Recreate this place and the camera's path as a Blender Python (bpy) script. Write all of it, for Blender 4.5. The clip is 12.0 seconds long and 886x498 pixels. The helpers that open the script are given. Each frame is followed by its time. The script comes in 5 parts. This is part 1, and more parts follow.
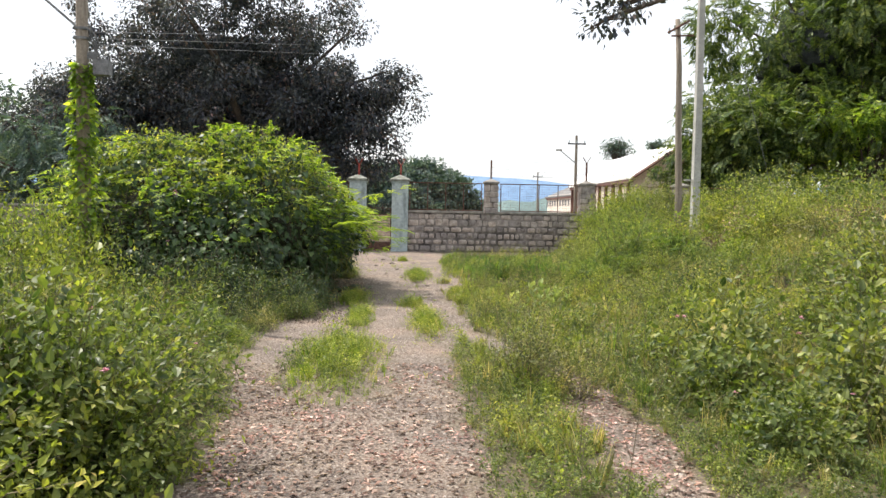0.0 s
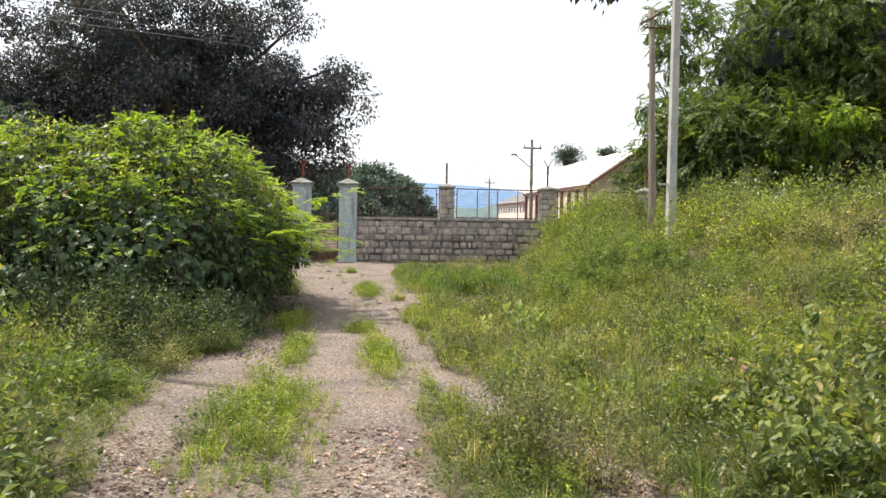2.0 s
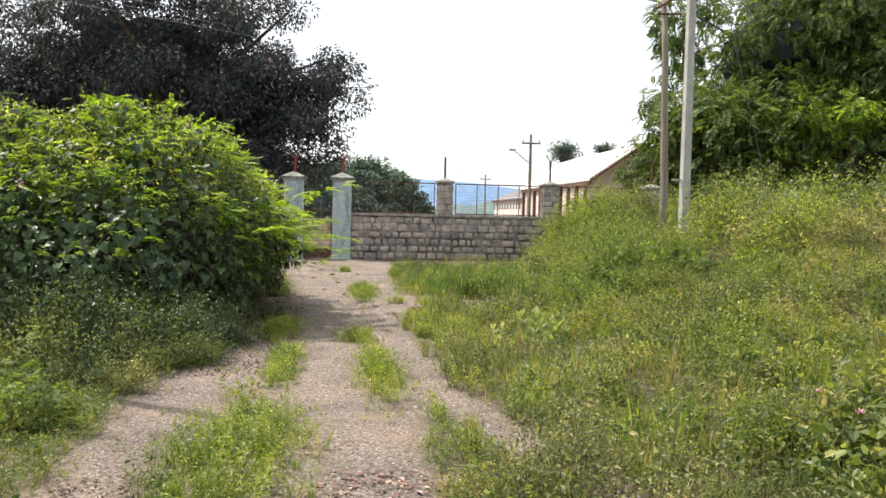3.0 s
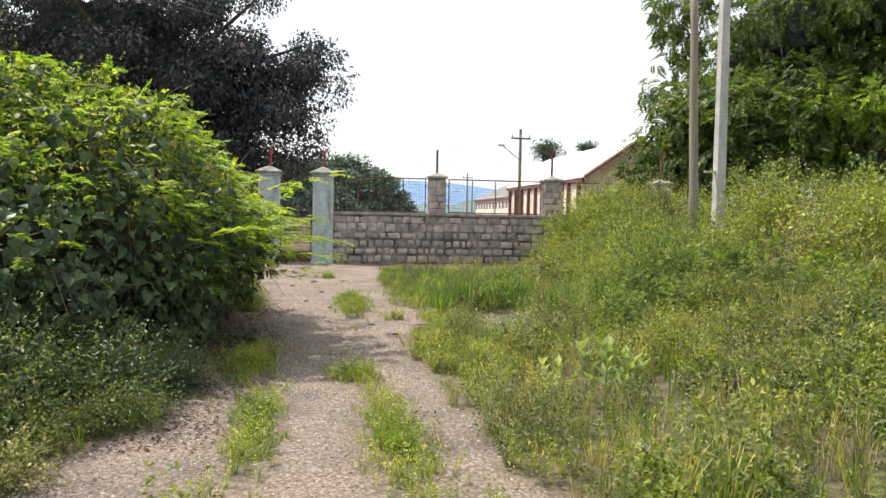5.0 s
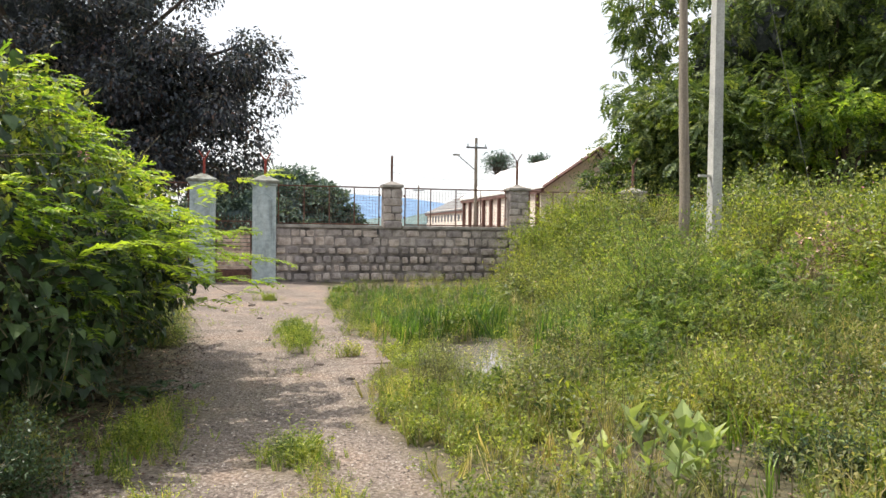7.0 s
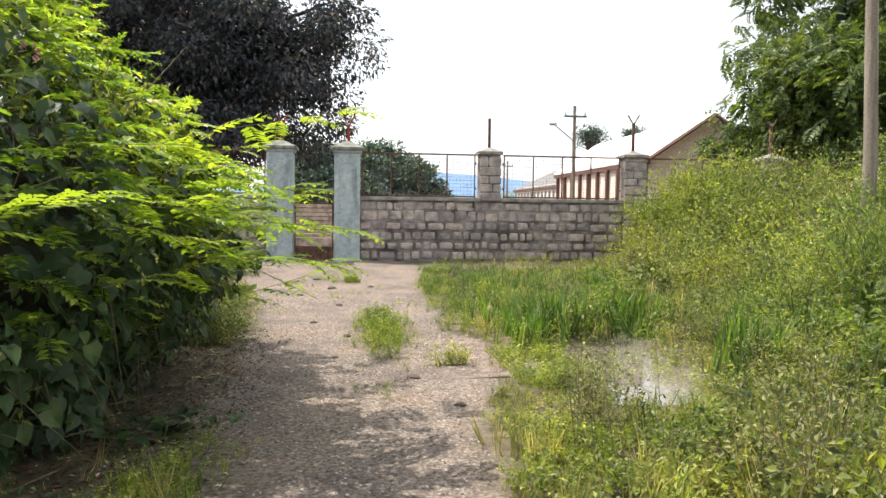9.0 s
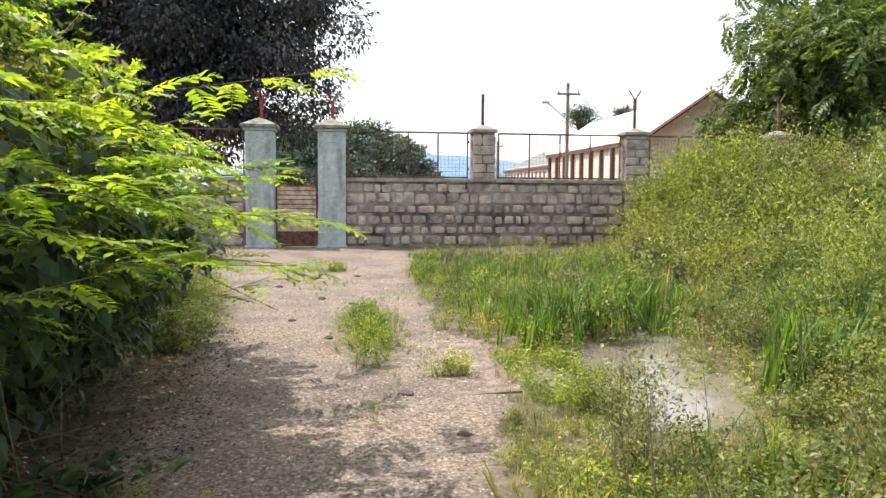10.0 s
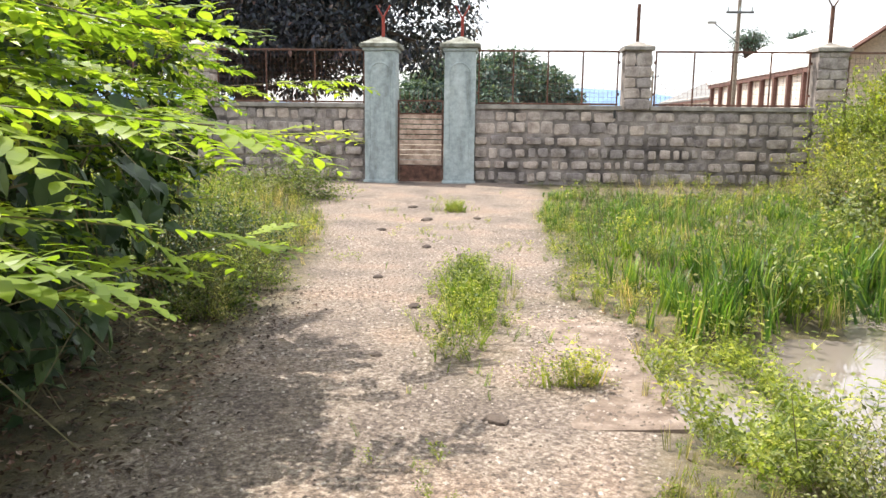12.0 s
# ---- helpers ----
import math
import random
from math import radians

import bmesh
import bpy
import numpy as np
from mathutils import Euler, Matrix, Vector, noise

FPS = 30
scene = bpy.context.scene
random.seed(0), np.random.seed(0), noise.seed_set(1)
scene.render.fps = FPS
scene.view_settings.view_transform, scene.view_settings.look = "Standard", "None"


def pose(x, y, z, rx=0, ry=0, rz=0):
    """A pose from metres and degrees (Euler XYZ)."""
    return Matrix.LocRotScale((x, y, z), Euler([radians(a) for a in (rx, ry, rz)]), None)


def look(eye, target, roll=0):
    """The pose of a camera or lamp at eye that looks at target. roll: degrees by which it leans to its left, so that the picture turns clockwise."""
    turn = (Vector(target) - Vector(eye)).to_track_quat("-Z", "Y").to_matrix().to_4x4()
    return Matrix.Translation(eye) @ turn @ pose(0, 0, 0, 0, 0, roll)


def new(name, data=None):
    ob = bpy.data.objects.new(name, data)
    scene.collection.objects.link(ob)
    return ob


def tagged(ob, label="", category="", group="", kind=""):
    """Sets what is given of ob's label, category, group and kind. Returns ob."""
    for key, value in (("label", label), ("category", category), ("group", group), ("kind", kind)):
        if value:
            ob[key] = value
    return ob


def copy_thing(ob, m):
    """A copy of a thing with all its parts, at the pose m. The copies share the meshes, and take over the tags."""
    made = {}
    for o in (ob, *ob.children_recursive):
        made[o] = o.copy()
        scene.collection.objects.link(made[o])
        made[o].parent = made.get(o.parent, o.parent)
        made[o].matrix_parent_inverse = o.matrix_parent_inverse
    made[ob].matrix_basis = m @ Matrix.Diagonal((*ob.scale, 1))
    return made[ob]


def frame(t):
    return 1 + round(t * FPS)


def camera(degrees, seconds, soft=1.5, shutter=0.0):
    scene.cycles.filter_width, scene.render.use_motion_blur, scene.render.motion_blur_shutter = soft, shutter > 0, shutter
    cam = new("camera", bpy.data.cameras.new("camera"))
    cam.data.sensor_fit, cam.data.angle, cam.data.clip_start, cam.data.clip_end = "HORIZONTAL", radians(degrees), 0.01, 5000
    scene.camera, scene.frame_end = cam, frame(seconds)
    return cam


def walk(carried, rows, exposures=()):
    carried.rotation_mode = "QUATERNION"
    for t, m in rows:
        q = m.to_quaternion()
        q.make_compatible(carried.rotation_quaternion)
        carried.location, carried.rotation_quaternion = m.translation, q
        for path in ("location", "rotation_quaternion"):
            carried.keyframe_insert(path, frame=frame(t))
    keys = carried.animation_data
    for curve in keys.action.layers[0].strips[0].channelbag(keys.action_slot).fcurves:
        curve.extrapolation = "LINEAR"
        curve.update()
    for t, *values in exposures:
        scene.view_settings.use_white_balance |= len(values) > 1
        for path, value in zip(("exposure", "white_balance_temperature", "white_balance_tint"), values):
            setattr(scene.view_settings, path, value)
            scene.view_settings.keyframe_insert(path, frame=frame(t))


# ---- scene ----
cam = camera(60.8, 12.0, soft=1.5)
PATH = [
    (0, (-3.019, -27.975, 1.482), (-2.909, -25.98, 1.388), 1.0),
    (0.5, (-3.046, -27.467, 1.513), (-2.802, -25.485, 1.417), 1.2),
    (1, (-3.003, -26.96, 1.515), (-2.746, -24.979, 1.422), 0.8),
    (1.5, (-3.043, -26.425, 1.479), (-2.803, -24.441, 1.394), 0.8),
    (2, (-3.007, -25.919, 1.486), (-2.763, -23.935, 1.412), 1.0),
    (2.5, (-2.993, -25.411, 1.49), (-2.77, -23.425, 1.41), 1.1),
    (3, (-3.022, -24.84, 1.485), (-2.761, -22.859, 1.402), 1.3),
    (3.2, (-3.02, -24.629, 1.479), (-2.759, -22.648, 1.398), 1.2),
    (4.8, (-3.164, -22.682, 1.46), (-2.844, -20.709, 1.393), 1.0),
    (5, (-3.176, -22.432, 1.436), (-2.854, -20.459, 1.355), 1.1),
    (5.5, (-3.216, -21.845, 1.425), (-2.801, -19.89, 1.354), 1.3),
    (6, (-3.167, -21.27, 1.419), (-2.729, -19.319, 1.376), 0.5),
    (6.5, (-3.11, -20.839, 1.431), (-2.669, -18.889, 1.381), 0.4),
    (7, (-3.023, -20.299, 1.399), (-2.569, -18.351, 1.357), 0.7),
    (7.5, (-2.959, -19.785, 1.407), (-2.654, -17.81, 1.353), 0.9),
    (7.7, (-2.958, -19.583, 1.391), (-2.692, -17.602, 1.324), 0.8),
    (9.3, (-2.932, -17.576, 1.263), (-2.698, -15.593, 1.145), 0.8),
    (9.5, (-2.949, -17.411, 1.28), (-2.696, -15.432, 1.147), 0.8),
    (10, (-2.869, -16.862, 1.279), (-2.606, -14.885, 1.129), 0.4),
    (10.5, (-2.841, -16.359, 1.279), (-2.559, -14.389, 1.084), 0.4),
    (11, (-2.741, -15.874, 1.234), (-2.499, -13.905, 0.979), 0.2),
    (11.5, (-2.563, -15.45, 1.222), (-2.632, -13.472, 0.935), -0.6),
    (12, (-2.506, -14.963, 1.164), (-2.623, -12.992, 0.842), 0.7),
]
walk(cam, [(t, look(eye, target, roll)) for t, eye, target, roll in PATH], [(0.0, 0.38), (8.0, 0.42), (9.3, 0.56), (11.0, 0.6), (11.5, 0.5), (12.0, 0.88)])

# ---- sky, sun and exposure ----
SUN_EL, SUN_AZ = radians(59), radians(-56)
world = bpy.data.worlds.new("sky")
scene.world = world
world.use_nodes = True
wn = world.node_tree.nodes
sky = wn.new("ShaderNodeTexSky")
sky.sky_type = "NISHITA"
sky.sun_disc = False
sky.sun_elevation, sky.sun_rotation = SUN_EL, SUN_AZ
sky.air_density, sky.dust_density, sky.ozone_density = 1.0, 4.0, 1.0
haze = wn.new("ShaderNodeMix")
haze.data_type = "RGBA"
haze.inputs[0].default_value = 0.55
haze.inputs[7].default_value = (8.6, 8.7, 8.9, 1)
world.node_tree.links.new(sky.outputs[0], haze.inputs[6])
world.node_tree.links.new(haze.outputs[2], wn["Background"].inputs[0])
wn["Background"].inputs[1].default_value = 0.15
sun = new("sun", bpy.data.lights.new("sun", "SUN"))
sun.data.energy, sun.data.angle, sun.data.color = 4.6, radians(0.6), (1.0, 0.94, 0.84)
to_sun = Vector((math.sin(SUN_AZ) * math.cos(SUN_EL), math.cos(SUN_AZ) * math.cos(SUN_EL), math.sin(SUN_EL)))
sun.matrix_world = look(to_sun * 30, (0, 0, 0))

RNG = np.random.default_rng(7)


# ---- materials ----
def nodes_of(name):
    m = bpy.data.materials.new(name)
    m.use_nodes = True
    return m, m.node_tree.nodes, m.node_tree.links, m.node_tree.nodes["Principled BSDF"]


def ramp(n, l, source, stops):
    r = n.new("ShaderNodeValToRGB")
    e = r.color_ramp.elements
    while len(e) < len(stops):
        e.new(0.5)
    for k, (p, c) in zip(e, stops):
        k.position, k.color = p, (*c, 1)
    l.new(source, r.inputs[0])
    return r.outputs[0]


def tex_noise(n, l, scale, detail=4.0, rough=0.6, object_space=True, stretch=None):
    t = n.new("ShaderNodeTexNoise")
    t.inputs["Scale"].default_value, t.inputs["Detail"].default_value, t.inputs["Roughness"].default_value = scale, detail, rough
    c = n.new("ShaderNodeTexCoord")
    g = n.new("ShaderNodeNewGeometry")
    out = c.outputs["Object"] if object_space else g.outputs["Position"]
    if stretch:
        mp = n.new("ShaderNodeMapping")
        mp.inputs["Scale"].default_value = stretch
        l.new(out, mp.inputs[0])
        out = mp.outputs[0]
    l.new(out, t.inputs["Vector"])
    return t.outputs["Fac"]


def mixed(n, l, a, b, fac, mode="MIX"):
    m = n.new("ShaderNodeMix")
    m.data_type, m.blend_type = "RGBA", mode
    for k, v in ((6, a), (7, b)):
        if isinstance(v, tuple):
            m.inputs[k].default_value = (*v, 1)
        else:
            l.new(v, m.inputs[k])
    if isinstance(fac, float):
        m.inputs[0].default_value = fac
    else:
        l.new(fac, m.inputs[0])
    return m.outputs[2]


def surface(name, stops, scale=6.0, fine=60.0, bump=0.4, rough=0.85, metal=0.0, per_piece=0.0, stretch=None, dist=0.01):
    m, n, l, p = nodes_of(name)
    big = tex_noise(n, l, scale, 5, stretch=stretch, object_space=False)
    small = tex_noise(n, l, fine, 4, object_space=False)
    c = ramp(n, l, big, stops)
    c = mixed(n, l, c, ramp(n, l, small, [(0.3, (0.55, 0.55, 0.55)), (0.7, (1.2, 1.2, 1.2))]), 0.6, "MULTIPLY")
    if per_piece:
        info = n.new("ShaderNodeObjectInfo")
        c = mixed(n, l, c, ramp(n, l, info.outputs["Random"], [(0.0, (0.55, 0.55, 0.58)), (0.5, (0.95, 0.93, 0.9)), (1.0, (1.25, 1.15, 1.05))]), per_piece, "MULTIPLY")
    l.new(c, p.inputs["Base Color"])
    p.inputs["Roughness"].default_value, p.inputs["Metallic"].default_value = rough, metal
    b = n.new("ShaderNodeBump")
    b.inputs["Strength"].default_value, b.inputs["Distance"].default_value = bump, dist
    l.new(small, b.inputs["Height"])
    l.new(b.outputs[0], p.inputs["Normal"])
    return m


def foliage(name, stops, rough=0.45, light=0.35, patch=0.7):
    """Leaves: a colour of its own for each leaf, larger patches, and light that comes through."""
    m, n, l, p = nodes_of(name)
    g = n.new("ShaderNodeNewGeometry")
    c = ramp(n, l, g.outputs["Random Per Island"], stops)
    big = tex_noise(n, l, 0.9, 3, object_space=False)
    c = mixed(n, l, c, ramp(n, l, big, [(0.34, (0.5, 0.6, 0.52)), (0.5, (1.0, 1.0, 1.05)), (0.66, (1.5, 1.25, 1.45))]), patch, "MULTIPLY")
    mid = tex_noise(n, l, 4.5, 2, object_space=False)
    c = mixed(n, l, c, ramp(n, l, mid, [(0.38, (0.45, 0.52, 0.5)), (0.62, (1.5, 1.38, 1.3))]), patch, "MULTIPLY")
    l.new(c, p.inputs["Base Color"])
    p.inputs["Roughness"].default_value = rough
    p.inputs["Specular IOR Level"].default_value = 0.35
    t = n.new("ShaderNodeBsdfTranslucent")
    l.new(mixed(n, l, c, (1.9, 2.0, 0.75), 1.0, "MULTIPLY"), t.inputs[0])
    s = n.new("ShaderNodeMixShader")
    s.inputs[0].default_value = light
    l.new(p.outputs[0], s.inputs[1])
    l.new(t.outputs[0], s.inputs[2])
    l.new(s.outputs[0], n["Material Output"].inputs[0])
    return m


LEAF_BRIGHT = foliage("leaf_bright", [(0, (0.075, 0.135, 0.024)), (0.6, (0.17, 0.26, 0.035)), (1, (0.34, 0.4, 0.07))], light=0.45)
# Lighter copy of the frond leaf, with sunlight put into its colour.
LEAF_SUN = foliage("leaf_sunlit", [(0, (0.1, 0.165, 0.025)), (0.6, (0.19, 0.275, 0.035)), (1, (0.34, 0.4, 0.06))], light=0.45)
LEAF_MID = foliage("leaf_mid", [(0, (0.04, 0.07, 0.02)), (0.5, (0.13, 0.166, 0.045)), (0.92, (0.21, 0.26, 0.07)), (1, (0.32, 0.3, 0.12))])
# Dark green deepened further, so the colour carries the mound's shade.
LEAF_DARK_SHADED = foliage("leaf_dark_shaded", [(0, (0.022, 0.045, 0.02)), (0.7, (0.045, 0.085, 0.028)), (1, (0.09, 0.14, 0.05))], rough=0.45, light=0.14)
LUSH = foliage("lush_blades", [(0, (0.036, 0.085, 0.018)), (0.6, (0.09, 0.18, 0.03)), (0.92, (0.18, 0.26, 0.05)), (1, (0.38, 0.34, 0.16))], patch=0.8)
# Brown litter, its colour darkened also for the mound's shadow over it.
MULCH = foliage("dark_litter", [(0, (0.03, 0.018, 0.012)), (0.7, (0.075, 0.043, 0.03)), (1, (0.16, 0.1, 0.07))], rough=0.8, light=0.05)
LEAF_OLIVE = foliage("leaf_olive", [(0, (0.055, 0.075, 0.028)), (0.5, (0.162, 0.17, 0.065)), (0.9, (0.25, 0.26, 0.1)), (1, (0.38, 0.34, 0.19))])
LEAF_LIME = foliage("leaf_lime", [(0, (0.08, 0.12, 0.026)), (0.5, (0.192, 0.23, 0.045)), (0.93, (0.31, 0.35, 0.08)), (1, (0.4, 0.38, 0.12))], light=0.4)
GRASS = foliage("grass_blades", [(0, (0.08, 0.14, 0.02)), (0.6, (0.15, 0.24, 0.035)), (0.88, (0.26, 0.3, 0.07)), (1, (0.42, 0.36, 0.18))], patch=0.8)
GRASS_DRY = foliage("grass_dry", [(0, (0.16, 0.16, 0.06)), (0.5, (0.27, 0.25, 0.1)), (1, (0.48, 0.4, 0.23))], patch=0.7)
# Backlit darkness and the blue of haze are put into this leaf colour.
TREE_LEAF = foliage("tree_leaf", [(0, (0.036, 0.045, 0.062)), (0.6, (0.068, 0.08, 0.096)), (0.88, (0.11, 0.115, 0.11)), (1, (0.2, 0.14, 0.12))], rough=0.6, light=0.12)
TREE_LEAF2 = foliage("tree_leaf_green", [(0, (0.04, 0.068, 0.024)), (0.65, (0.095, 0.145, 0.042)), (1, (0.21, 0.26, 0.07))], rough=0.5, light=0.28)
FINE_GREEN = foliage("fine_green", [(0, (0.06, 0.1, 0.03)), (0.5, (0.13, 0.19, 0.05)), (0.9, (0.22, 0.28, 0.08)), (1, (0.36, 0.36, 0.12))], light=0.4)
# The bluish tint carries the haze in front of the farther trees.
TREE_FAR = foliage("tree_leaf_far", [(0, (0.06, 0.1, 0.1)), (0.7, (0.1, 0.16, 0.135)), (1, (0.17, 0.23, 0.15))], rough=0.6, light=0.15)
LITTER = foliage("dead_leaves", [(0, (0.09, 0.05, 0.038)), (0.6, (0.25, 0.16, 0.125)), (1, (0.5, 0.39, 0.33))], rough=0.7, light=0.1)
# Near-black brown that paints the shade inside the mound.
CORE = surface("mound_core_shade", [(0.3, (0.018, 0.02, 0.01)), (0.7, (0.05, 0.045, 0.025))], 3, 22, 1.0, 1.0, dist=0.05)
# Dark tones that paint the shade within tree crowns.
CROWN_CORE = surface("crown_shade", [(0.3, (0.02, 0.026, 0.03)), (0.7, (0.06, 0.07, 0.066))], 2.5, 14, 1.0, 1.0, dist=0.08)
PETAL = surface("petal", [(0.3, (0.7, 0.3, 0.4)), (0.7, (0.8, 0.45, 0.5))])
STEM = surface("stems", [(0.3, (0.09, 0.075, 0.04)), (0.7, (0.2, 0.17, 0.09))], fine=30)
BARK = surface("bark", [(0.3, (0.035, 0.028, 0.022)), (0.7, (0.12, 0.09, 0.065))], 3, 20, 0.8, 0.9, stretch=(2, 2, 0.4), dist=0.03)
STONE = surface("granite_blocks", [(0.3, (0.2, 0.165, 0.15)), (0.5, (0.4, 0.35, 0.32)), (0.7, (0.56, 0.5, 0.46))], 5, 45, 0.8, 0.9, per_piece=0.7)
MORTAR = surface("old_mortar", [(0.38, (0.07, 0.06, 0.055)), (0.58, (0.3, 0.26, 0.235))], 2.2, 50, 0.6, 0.95)
COPING = surface("coping", [(0.35, (0.2, 0.18, 0.16)), (0.65, (0.38, 0.35, 0.31))], 4, 50, 0.5, 0.95)
PLASTER = surface("pale_green_plaster", [(0.25, (0.22, 0.25, 0.245)), (0.45, (0.37, 0.43, 0.435)), (0.75, (0.47, 0.52, 0.515))], 3, 12, 0.25, 0.9, stretch=(1.5, 1.5, 0.4))
PLASTER_CAP = surface("weathered_plaster", [(0.35, (0.12, 0.12, 0.09)), (0.6, (0.3, 0.31, 0.27))], 6, 40, 0.4, 0.95)
RUST = surface("rusty_iron", [(0.35, (0.07, 0.035, 0.025)), (0.65, (0.2, 0.1, 0.07))], 8, 90, 0.3, 0.8, 0.2)
RUST_PALE = surface("faded_rust", [(0.35, (0.26, 0.17, 0.12)), (0.6, (0.6, 0.45, 0.36))], 6, 60, 0.3, 0.85)
RED_RUST = surface("red_oxide", [(0.35, (0.22, 0.035, 0.025)), (0.65, (0.35, 0.06, 0.04))], 8, 60, 0.3, 0.8)
STEEL = surface("dull_steel", [(0.35, (0.12, 0.12, 0.12)), (0.65, (0.25, 0.25, 0.25))], 8, 60, 0.2, 0.6, 0.6)
CONCRETE = surface("concrete", [(0.3, (0.3, 0.3, 0.28)), (0.7, (0.5, 0.49, 0.45))], 2, 40, 0.35, 0.9)
SLAB = surface("worn_concrete", [(0.34, (0.12, 0.085, 0.065)), (0.5, (0.2, 0.15, 0.118)), (0.68, (0.3, 0.24, 0.2))], 7, 40, 0.5, 0.9)
POLE_WOOD = surface("weathered_pole", [(0.3, (0.16, 0.13, 0.1)), (0.7, (0.34, 0.29, 0.23))], 3, 30, 0.5, 0.9, stretch=(6, 6, 0.4))
# Pale sheet whitened further so its colour holds the glare of the sun.
ROOF = surface("pale_roof_sheet", [(0.3, (0.72, 0.7, 0.67)), (0.7, (0.85, 0.83, 0.8))], 0.7, 12, 0.2, 0.8)
GREY_ROOF = surface("grey_roof", [(0.3, (0.14, 0.14, 0.14)), (0.7, (0.22, 0.21, 0.2))], 0.7, 12, 0.2, 0.8)
CREAM = surface("cream_wall", [(0.3, (0.76, 0.64, 0.55)), (0.7, (0.84, 0.75, 0.67))], 0.6, 12, 0.2, 0.9)
MAROON = surface("maroon_paint", [(0.3, (0.1, 0.05, 0.04)), (0.7, (0.2, 0.1, 0.08))], 1, 12, 0.2, 0.8)
GLASS_DARK = surface("dark_openings", [(0.3, (0.02, 0.02, 0.025)), (0.7, (0.05, 0.05, 0.05))], 1, 12, 0.1, 0.3)
# Blue of distance is put into the hill and wood colours as haze.
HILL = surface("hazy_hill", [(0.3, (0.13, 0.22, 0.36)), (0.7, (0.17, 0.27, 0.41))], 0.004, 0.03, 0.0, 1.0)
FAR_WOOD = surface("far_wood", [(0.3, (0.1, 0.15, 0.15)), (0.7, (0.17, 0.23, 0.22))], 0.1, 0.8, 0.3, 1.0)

pebble_mat, n, l, p = nodes_of("pebbles")
g = n.new("ShaderNodeNewGeometry")
l.new(ramp(n, l, g.outputs["Random Per Island"], [(0, (0.07, 0.055, 0.045)), (0.4, (0.2, 0.155, 0.125)), (0.85, (0.33, 0.27, 0.23)), (1, (0.48, 0.43, 0.38))]), p.inputs["Base Color"])
p.inputs["Roughness"].default_value = 0.85
PEBBLE = pebble_mat

water_mat, n, l, p = nodes_of("muddy_water")
# Mud colour lightened and IOR raised to stand in for bright sky reflection.
p.inputs["Base Color"].default_value, p.inputs["Roughness"].default_value = (0.2, 0.17, 0.15, 1), 0.03
p.inputs["IOR"].default_value = 1.75
b = n.new("ShaderNodeBump")
b.inputs["Strength"].default_value, b.inputs["Distance"].default_value = 0.08, 0.01
l.new(tex_noise(n, l, 6, 2), b.inputs["Height"])
l.new(b.outputs[0], p.inputs["Normal"])
WATER = water_mat

ground_mat, n, l, p = nodes_of("earth")
att = n.new("ShaderNodeAttribute")
att.attribute_name = "gravel"
n1 = tex_noise(n, l, 1.3, 6, object_space=False)
n2 = tex_noise(n, l, 38, 5, 0.75, object_space=False)
n3 = tex_noise(n, l, 9, 4, object_space=False)
gravel = ramp(n, l, n2, [(0.34, (0.06, 0.046, 0.038)), (0.5, (0.2, 0.152, 0.122)), (0.66, (0.42, 0.365, 0.31))])
gravel = mixed(n, l, gravel, ramp(n, l, n1, [(0.35, (0.55, 0.54, 0.56)), (0.5, (0.92, 0.93, 0.92)), (0.65, (1.16, 1.06, 0.98))]), 0.8, "MULTIPLY")
soil = ramp(n, l, n3, [(0.35, (0.05, 0.045, 0.022)), (0.55, (0.12, 0.1, 0.05)), (0.75, (0.22, 0.17, 0.1))])
l.new(mixed(n, l, soil, gravel, att.outputs["Fac"]), p.inputs["Base Color"])
p.inputs["Roughness"].default_value = 0.92
b = n.new("ShaderNodeBump")
b.inputs["Strength"].default_value, b.inputs["Distance"].default_value = 0.8, 0.02
l.new(n2, b.inputs["Height"])
l.new(b.outputs[0], p.inputs["Normal"])
EARTH = ground_mat


# ---- mesh helpers ----
def raw_mesh(name, verts, tris, mat, smooth=False):
    verts, tris = np.asarray(verts, np.float32), np.asarray(tris, np.int32)
    me = bpy.data.meshes.new(name)
    me.vertices.add(len(verts))
    me.vertices.foreach_set("co", verts.ravel())
    k = tris.shape[1]
    me.loops.add(tris.size)
    me.loops.foreach_set("vertex_index", tris.ravel())
    me.polygons.add(len(tris))
    me.polygons.foreach_set("loop_start", np.arange(len(tris), dtype=np.int32) * k)
    me.polygons.foreach_set("loop_total", np.full(len(tris), k, np.int32))
    me.polygons.foreach_set("use_smooth", np.full(len(tris), smooth))
    me.materials.append(mat)
    me.update(calc_edges=True)
    return me


def raw_part(name, geo, mat, parent=None, label="", smooth=False):
    """A part from arrays; what is too fine to be counted is stuff."""
    ob = new(name, raw_mesh(name, *geo, mat, smooth))
    if name in ("brushwood", "leafage", "twiggery"):
        ob["kind"] = "stuff"
    ob.parent = parent
    if label:
        ob["label"] = label
    return ob


def part(name, bm, mat, parent=None, label="", smooth=False):
    me = bpy.data.meshes.new(name)
    bm.normal_update()
    bm.to_mesh(me)
    bm.free()
    me.materials.append(mat)
    if smooth:
        for f in me.polygons:
            f.use_smooth = True
    ob = new(name, me)
    ob.parent = parent
    if label:
        ob["label"] = label
    return ob


def thing(name, at, label, category, group="", turn=0.0):
    e = new(name)
    e.matrix_world = pose(*at, 0, 0, turn)
    return tagged(e, label, category, group)


